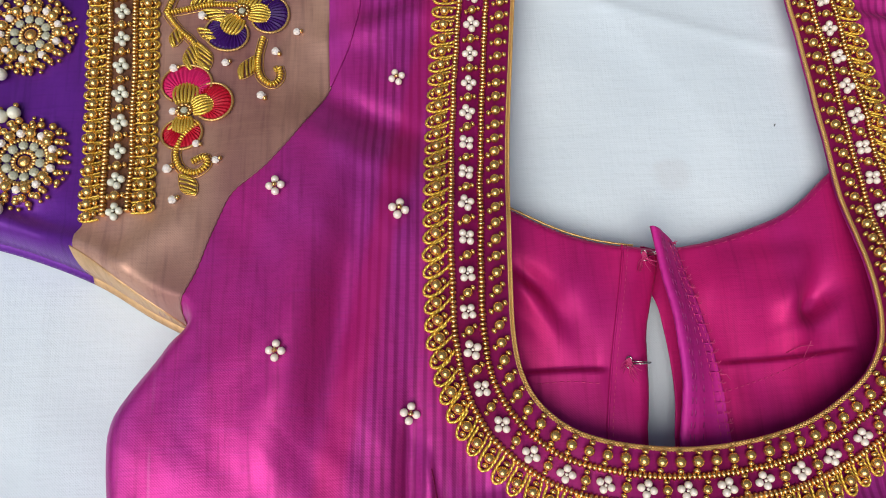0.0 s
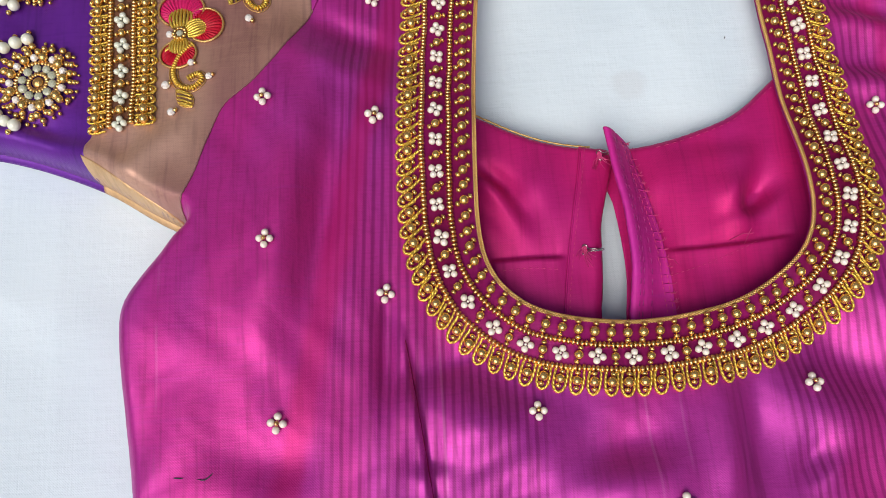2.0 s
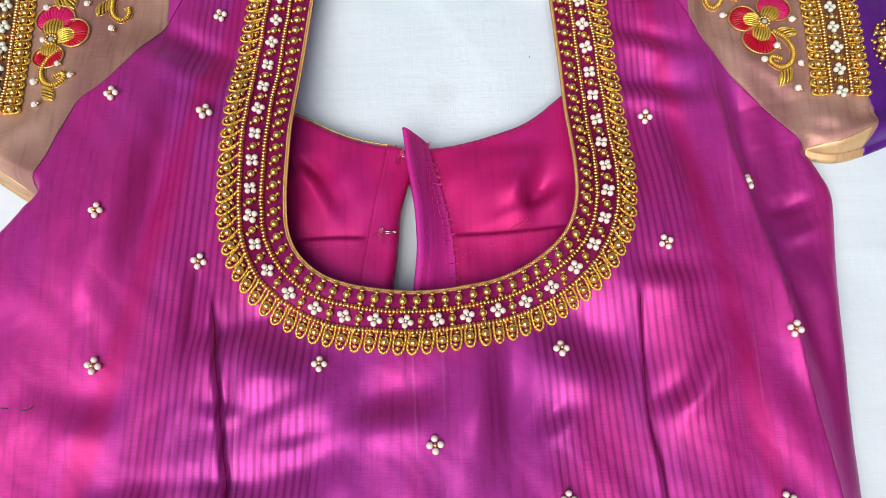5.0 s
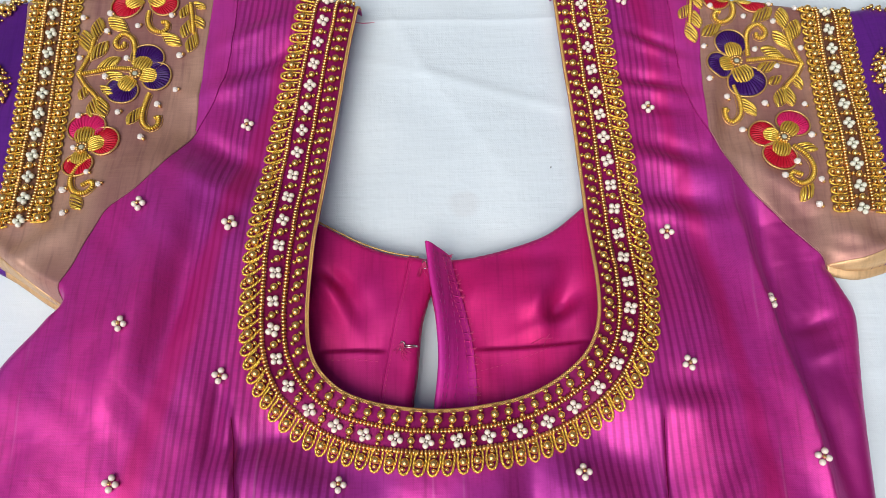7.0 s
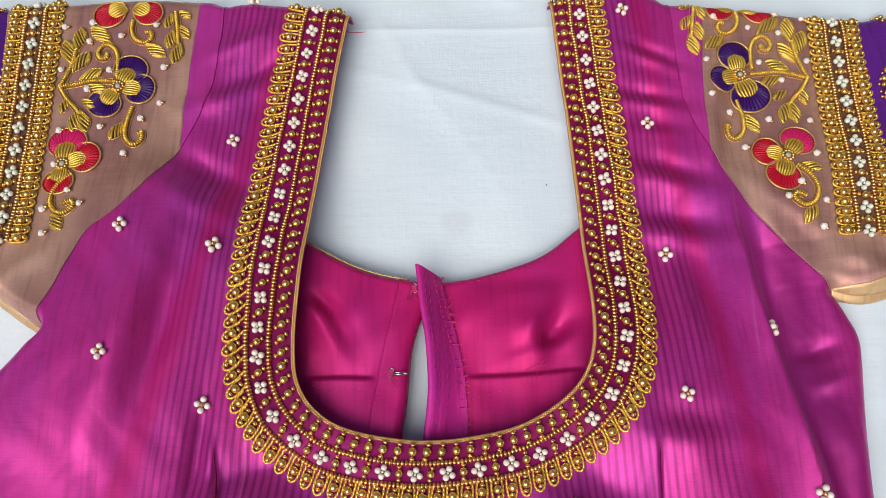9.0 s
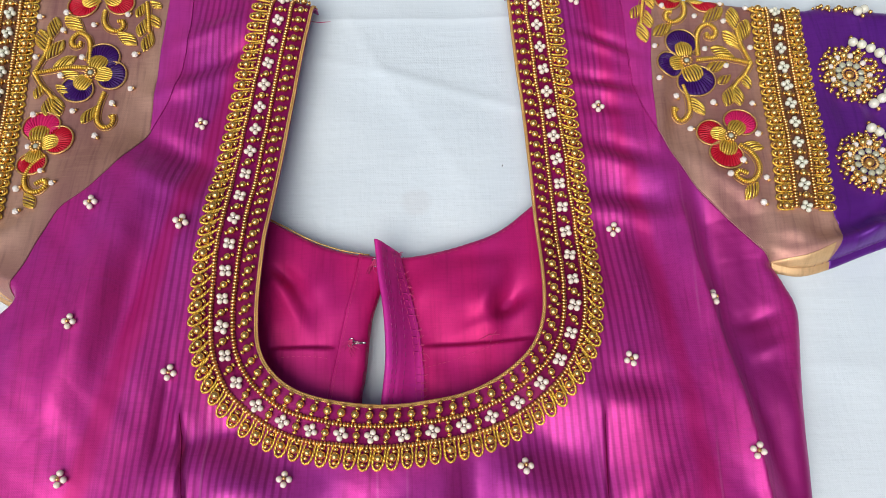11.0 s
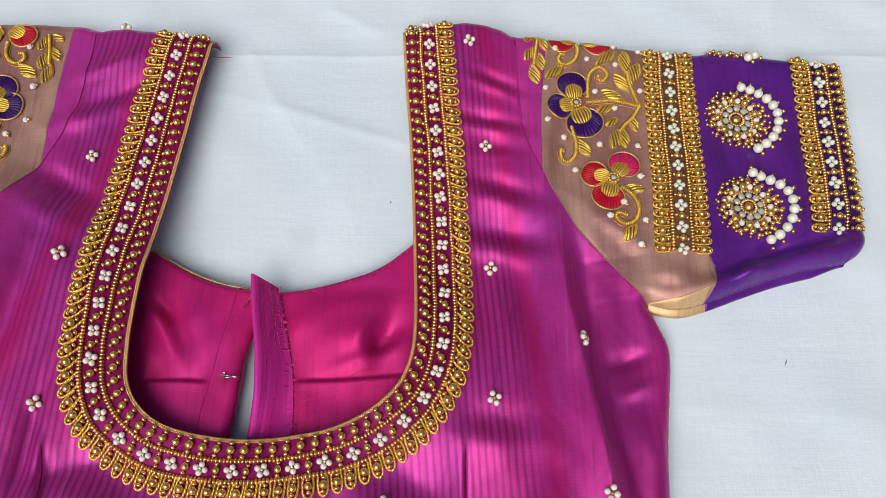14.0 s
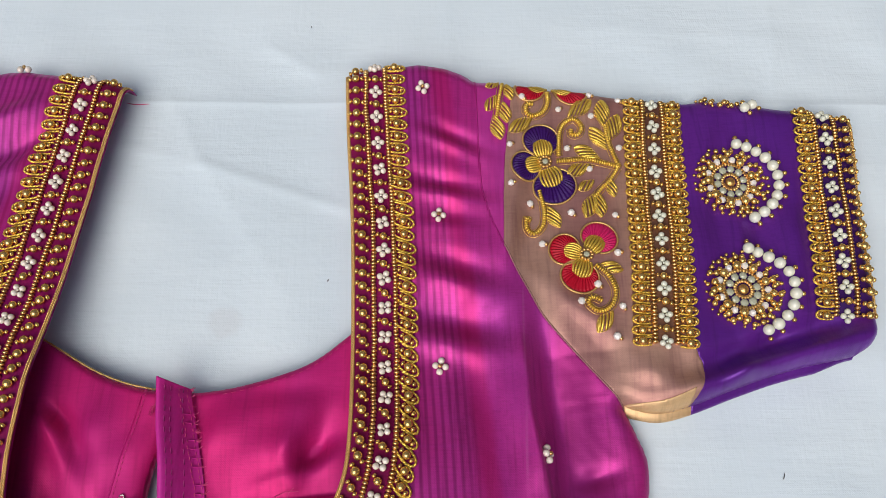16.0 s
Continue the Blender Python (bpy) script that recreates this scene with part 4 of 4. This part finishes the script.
for i, (x, y) in enumerate(SPRIGS):
    ob = place(pearls, "pearl_sprig", blouse, x, y, JIT.uniform(-25, 25), .0003, JIT.uniform(.95, 1.08))
    part("centre_bead", centre, ob)


# ---- medallions on the cuffs ----
def medallion(cx, cy, side):
    c = np.array((cx, cy)) if side > 0 else mirrored(np.array([(cx, cy)]))[0]

    def spot(r, a):
        return c[0] + side * r * math.cos(a), c[1] + r * math.sin(a)

    def ok(x, y):
        top = np.interp(x, TOP_R[:, 0], TOP_R[:, 1]) if side > 0 else np.interp(x, TOP_L[::-1, 0], TOP_L[::-1, 1])
        return y < top + .001

    def ring(name, r, n, size, mat, turn0=0.0, lo=0, hi=2 * math.pi):
        """A ring of beads, each a piece of its own."""
        me = once(name, lambda: Build().ball((0, 0, .8), 1, 1, 9, 6).mesh(name, mat))
        for i in range(n):
            x, y = spot(r * JIT.uniform(.955, 1.045), lo + (hi - lo) * (i + turn0 + JIT.uniform(-.25, .25)) / n)
            if ok(x, y):
                ob = part(name, me, base)
                k = size * JIT.uniform(.78, 1.12)
                ob.matrix_basis = Matrix.Translation((x, y, drape_at(x, y) + .0004)) @ Matrix.Diagonal((k, k, k, 1))

    def seeds(r, n, size):
        b, some = Build(), False
        for i in range(n):
            x, y = spot(r, i * 2 * math.pi / n)
            if ok(x, y):
                a = side * i * 2 * math.pi / n
                b.bead((x, y, drape_at(x, y) + size * .9 + .0004), (side * math.cos(a * side), math.sin(a * side)), size * 1.35 * JIT.uniform(.9, 1.1), size * .85)
                some = True
        if some:
            part("seed_ring", b.mesh("seed_ring", SEED), base, "ring of tiny gold seed beads", "stuff")
    # added violet disc, darkened for the shade between the medallion's beads
    b = Build()
    disc = []
    for q in np.linspace(0.02, 1, 7):
        for a in np.linspace(0, 2 * math.pi, 40, endpoint=False):
            x, y = spot(.0150 * q, a)
            top = np.interp(x, TOP_R[:, 0], TOP_R[:, 1]) if side > 0 else np.interp(x, TOP_L[::-1, 0], TOP_L[::-1, 1])
            y = min(y, top - .0005)
            disc.append((x, y, drape_at(x, y) + .0005))
    fs = [(i * 40 + j, i * 40 + (j + 1) % 40, (i + 1) * 40 + (j + 1) % 40, (i + 1) * 40 + j) for i in range(6) for j in range(40)]
    base = part("medallion", Build().add(disc, [f if side < 0 else f[::-1] for f in fs]).mesh("medallion", SHADEDPURPLE), blouse, "round beaded medallion with a crescent of white pearls")
    ring("fringe_bead", .0166, 22, .0020, GOLD, .3)
    seeds(.0109, 40, .00105)
    if ok(*c):
        b = Build().ball((c[0], c[1], drape_at(*c) + .0006), .0030, .75, 12, 8)
        part("centre_stone", b.mesh("centre_stone", BRONZE), base, "bronze centre stone")
    seeds(.0047, 20, .0010)
    for i in range(10):
        x, y = spot(.0078, i * .6283 + .2)
        if ok(x, y):
            b = Build().ball((0, 0, 0), .0023, .62, 8, 5)
            ob = part("stone", once("stone", lambda: b.mesh("stone", MILKY, False)), base)
            ob.matrix_basis = pose(x, y, drape_at(x, y) + .0015, JIT.uniform(-12, 12), JIT.uniform(-12, 12), JIT.uniform(0, 90))
    for i in range(18):
        x, y = spot(.0136, i * 2 * math.pi / 18)
        if ok(x, y):
            if i % 2:
                ob = part("gold_bead", once("bead", lambda: Build().ball((0, 0, .0020), .0025, 1, 12, 8).mesh("bead", GOLD)), base)
            else:
                ob = part("crystal", once("crystal", lambda: Build().ball((0, 0, .0015), .0021, .8, 7, 4).mesh("crystal", CRYSTAL, False)), base)
            ob.matrix_basis = pose(x, y, drape_at(x, y) + .0004, 0, 0, JIT.uniform(0, 90))
    ring("fringe_bead", .0193, 24, .0017, GOLD, .5)
    ring("fringe_bead", .0209, 16, .0010, GOLD, .2, radians(80), radians(285))
    ring("fringe_bead", .0209, 11, .0013, GOLD, 0, radians(-75), radians(80))
    for i in range(11):
        a = radians(76 - 140 * i / 10)
        r = .0240 + .0022 * math.cos(a) ** 2
        x, y = spot(r, a)
        if ok(x, y):
            ob = part("pearl", once("pearl", lambda: Build().ball((0, 0, .0030), .00315, 1, 18, 12).mesh("pearl", WHITEPEARL)), base)
            ob.matrix_basis = Matrix.Translation((x, y, drape_at(x, y) + .0002)) @ Matrix.Diagonal((*[JIT.uniform(.94, 1.03)] * 3, 1))
        x, y = spot(r + .0044, a + .03)
        if ok(x, y):
            ob = part("gold_bead", once("tip", lambda: Build().ball((0, 0, .0013), .00145, 1, 9, 6).mesh("tip_bead", GOLD)), base)
            ob.matrix_basis = pose(x, y, drape_at(x, y) + .0003)


for side in (1, -1):
    medallion(.4255, .1970, side)
    medallion(.4220, .1315, side)
    medallion(.4290, .2665, side)


# ---- embroidery on the tissue panels ----
def flip(p, side):
    p = np.asarray(p, float) / 1000
    return p if side > 0 else mirrored(p.reshape(-1, 2)).reshape(p.shape)


def lifted(p, z):
    p = np.asarray(p).reshape(-1, 2)
    return np.column_stack([p, drape(p) + z])


def leaf(a, b, side, wide=0.24):
    """A leaf of laid gold purl, outlined with fine cord."""
    a, b = flip(a, side), flip(b, side)
    e = b - a
    L = float(np.hypot(*e))
    e /= L
    o = np.array((-e[1], e[0]))
    m, w = Build(), L * wide
    k = max(6, int(L / .0014))

    def rib(t):
        return w * math.sin(math.pi * min(max(t, 0), 1) ** .85) ** 1.2
    for i in range(k):
        q = -.40 + 1.30 * (i + .5) / k
        t0, t1 = max(q, .02), min(q + .55, .99)
        if t1 - t0 > .12:
            f = np.linspace(0, 1, 9)
            t = t0 + (t1 - t0) * f
            across = -rib(t0) * (1 - f) + rib(t1) * f
            line = a + e * (L * t)[:, None] + o * across[:, None]
            m.tube(np.column_stack([line, drape(line) + .0007 + .0009 * np.sin(np.pi * f)]), .00066 * JIT.uniform(.9, 1.1), 5, .10)
    ob = part("gold_leaf", m.mesh("gold_leaf", ZARI), blouse, "small leaf laid in gold purl thread")
    t = np.linspace(0, 1, 14)
    half = w * np.sin(np.pi * t ** .85) ** 1.2 + .0005
    edge = np.vstack([a + e * (L * 1.05 * t)[:, None] + o * half[:, None], (a + e * (L * 1.05 * t)[:, None] - o * half[:, None])[::-1][1:-1]])
    part("outline", Build().tube(lifted(edge, .0006), .00028, 4, .2, True).mesh("outline", BRAID), ob)


def scroll(pts, side, r=.0010):
    """A stem or curl couched in gold beads."""
    p = spline(flip(pts, side), 60)
    k = int(length_of(p) / .00130)
    p = spline(p, k)
    d = np.gradient(p, axis=0)
    d /= np.linalg.norm(d, axis=1)[:, None]
    z = drape(p)
    m = Build()
    for i in range(k):
        m.bead((p[i][0], p[i][1], z[i] + .0012), d[i], .00072 * JIT.uniform(.9, 1.1), r * 1.45 * JIT.uniform(.92, 1.08))
    ob = part("bead_scroll", m.mesh("bead_scroll", ZARI), blouse, "curling stem couched in gold beads", "stuff")
    o = np.column_stack([d[:, 1], -d[:, 0]]) * .0021
    if k > 5:
        for s in (-1, 1):
            part("outline", Build().tube(lifted(p + s * o, .0004), .00028, 4, .2).mesh("outline", BRAID), ob)


def pansy(centre, petals, mats, side, label, size=1.0, limit=None):
    """A three-petalled flower: satin-stitched petals, gold purl hearts, beaded eye."""
    c = flip(centre, side)
    root = None
    for n, (px, py) in enumerate(petals):
        e = flip((px, py), side) - c
        R = float(np.hypot(*e))
        e /= R
        o = np.array((-e[1], e[0]))
        top = TOP_R if side > 0 else TOP_L[::-1]

        def held(line):
            if limit is None:
                return line
            return np.column_stack([line[:, 0], np.minimum(line[:, 1], np.interp(line[:, 0], top[:, 0], top[:, 1]) - limit)])
        # rounded petal in satin ridges from heart to rim
        k = 46
        th = np.linspace(-2.6, 2.6, k)
        wide = R * .46 * size
        rim = held(c + e * (R * .59 + R * .41 * np.cos(th))[:, None] + o * (wide * np.sin(th))[:, None])
        heart = held(c + e * (R * .46 + R * .08 * np.cos(th))[:, None] + o * (wide * .40 * np.sin(th))[:, None])
        wavy = np.array([JIT.uniform(.5, 1.5) for _ in range(k)])
        rows = []
        for q in np.linspace(0, 1, 6):
            line = heart + (rim - heart) * q
            ridge = .00042 * (np.arange(k) % 2) * wavy
            rows.append(np.column_stack([line, drape(line) + .0005 + .0011 * math.sin(math.pi * min(1, q * .85 + .15)) + ridge * (q < 1) - .0004 * (q == 1)]))
        g = np.stack(rows)
        faces = [(i * k + j, i * k + j + 1, (i + 1) * k + j + 1, (i + 1) * k + j) for i in range(5) for j in range(k - 1)]
        me = Build().add(g.reshape(-1, 3), faces if side > 0 else [f[::-1] for f in faces]).mesh("petal", mats[n % len(mats)], False)
        if root is None:
            root = part("embroidered_flower", me, blouse, label)
        else:
            part("petal", me, root)
        part("outline", Build().tube(lifted(spline(rim, 70), .0011), .00062, 5, .28).mesh("outline", BRAID), root)
        m = Build()
        for s in np.linspace(-1, 1, 7):
            t = np.linspace(0, 1, 15)
            far = .16 + (.44 - .07 * s * s) * t
            half = R * (.12 + .10 * np.sin(np.pi * (.10 + .72 * t)))
            line = held(c + e * (R * far)[:, None] + o * (s * half)[:, None])
            m.tube(np.column_stack([line, drape(line) + .0011 + .0012 * np.sin(np.pi * t) * (1 - .4 * s * s)]), .00074 * JIT.uniform(.92, 1.08), 6, .09)
        part("gold_heart", m.mesh("gold_heart", ZARI), root, "gold purl heart of the petal")
    if limit is not None:
        return
    m = Build()
    for i in range(10):
        a = i * .6283
        x, y = c[0] + .0030 * math.cos(a), c[1] + .0030 * math.sin(a)
        m.ball((x, y, drape_at(x, y) + .0022), .0011, 1, 8, 5)
    part("eye_beading", m.mesh("eye_beading", SEED), root, kind="stuff")
    part("eye_stone", Build().ball((c[0], c[1], drape_at(*c) + .0022), .0018, .7, 8, 5).mesh("eye_stone", MILKY, False), root)


def crystal(x, y, side):
    p = flip((x, y), side)
    b = Build().ball((0, 0, .0013), .0021, .8, 7, 4)
    ob = place(once("clear", lambda: b.mesh("crystal", CRYSTAL, False)), "crystal", blouse, p[0], p[1], JIT.uniform(0, 90), .0003, JIT.uniform(.9, 1.1))
    q = part("seed_bead", once("seed", lambda: Build().ball((.0014, -.0017, .0010), .0011, 1, 8, 5).mesh("seed_bead", SEED)), ob)
    return q


for side in (1, -1):
    lobes = [(317, 231.5), (300.8, 203.5), (328, 183)] if side > 0 else [(316, 226.5), (304, 203), (338.5, 186)]
    pansy((320, 208.5) if side > 0 else (326, 205.4), lobes, (VIOLET,), side, "violet embroidered pansy with gold hearts")
    lobes = [(319.5, 157), (352.5, 168.5), (331.5, 129.5)] if side > 0 else [(329.5, 159.5), (350.6, 177), (351.5, 132)]
    pansy((339, 151) if side > 0 else (350.6, 152), lobes, (RED, ROSE), side, "crimson embroidered pansy with gold hearts")
    pansy((325, 262) if side > 0 else (325.5, 266), [(305, 252), (346, 250)] if side > 0 else [(306, 255), (347, 253)], (RED,), side, "crimson embroidered pansy folded over the sleeve top", .85, .001)
    for a, b in (((287, 256), (295, 261)), ((302, 248), (299, 259)), ((287, 240), (293, 250)), ((299, 233), (297, 246)), ((295, 222), (291.5, 237)), ((300, 227), (313, 236)), ((349, 249), (335, 238)), ((355, 249.5), (355, 232)), ((364, 240), (358, 223)), ((347, 231), (356, 217)), ((337, 218), (351, 211)), ((332, 201), (345, 207))):
        leaf(a, b, side)
    for a, b in (((338, 191), (347, 197)), ((341, 174), (347, 189)), ((349.5, 174), (349, 189)), ((358, 187), (356, 198)), ((326, 168), (320, 181)), ((358, 142), (347, 146)), ((342, 108), (350.5, 119))):
        leaf(a, b, side)
    scroll([(297, 260), (295, 250), (293, 237)], side, .0009)
    scroll([(323, 253), (323, 246), (320, 240), (314, 237), (310, 240), (311, 245), (314, 245)], side)
    scroll([(328, 213), (329, 226), (332, 233), (338, 236), (342, 231), (340, 226), (336, 226), (336, 229)], side)
    scroll([(327, 209), (342, 210), (353, 208), (362, 206)], side)
    scroll([(356, 232), (357, 222), (362, 206)], side, .0009)
    scroll([(362, 206), (356, 197), (351, 192), (347, 187)], side, .0009)
    scroll([(316, 191), (318, 180), (317, 170), (312, 165), (308, 168), (308, 174), (310, 173)], side)
    scroll([(344, 145), (350, 139), (353, 130), (350, 122), (343, 119), (338, 123), (340, 127), (345, 125)], side)
    for x, y in ((308, 250), (329, 242), (348, 252), (365, 249), (348, 238), (333, 217), (363, 218), (300, 219), (345, 204), (300, 194), (310, 183), (333, 177), (357, 175), (316, 158), (356, 152), (344, 134), (334, 124), (356, 122), (352, 106)):
        crystal(x, y, side)


# ---- lint and loose thread on the bedsheet ----
def lint(name, label, pts, r, mat):
    p = spline(np.asarray(pts), 12)
    z = sheet_height(p) + r + .0002
    return tagged(new(name, Build().tube(np.column_stack([p, z]), r, 5, taper=True).mesh(name, mat)), label, "lint")


lint("lint", "dark fleck of lint on the bedsheet", [(.4335, .0345), (.4345, .036), (.4348, .0378)], .00028, LINT)
lint("lint", "dark fleck of lint on the bedsheet", [(.1975, .141), (.1982, .1425)], .0003, LINT)
lint("lint", "dark fleck of lint on the bedsheet", [(.1795, .3085), (.180, .3095)], .0003, LINT)
lint("pink_thread", "short pink thread by the shoulder edge", [(.072, .2535), (.078, .2525), (.0865, .2530)], .0003, PINKTHREAD)
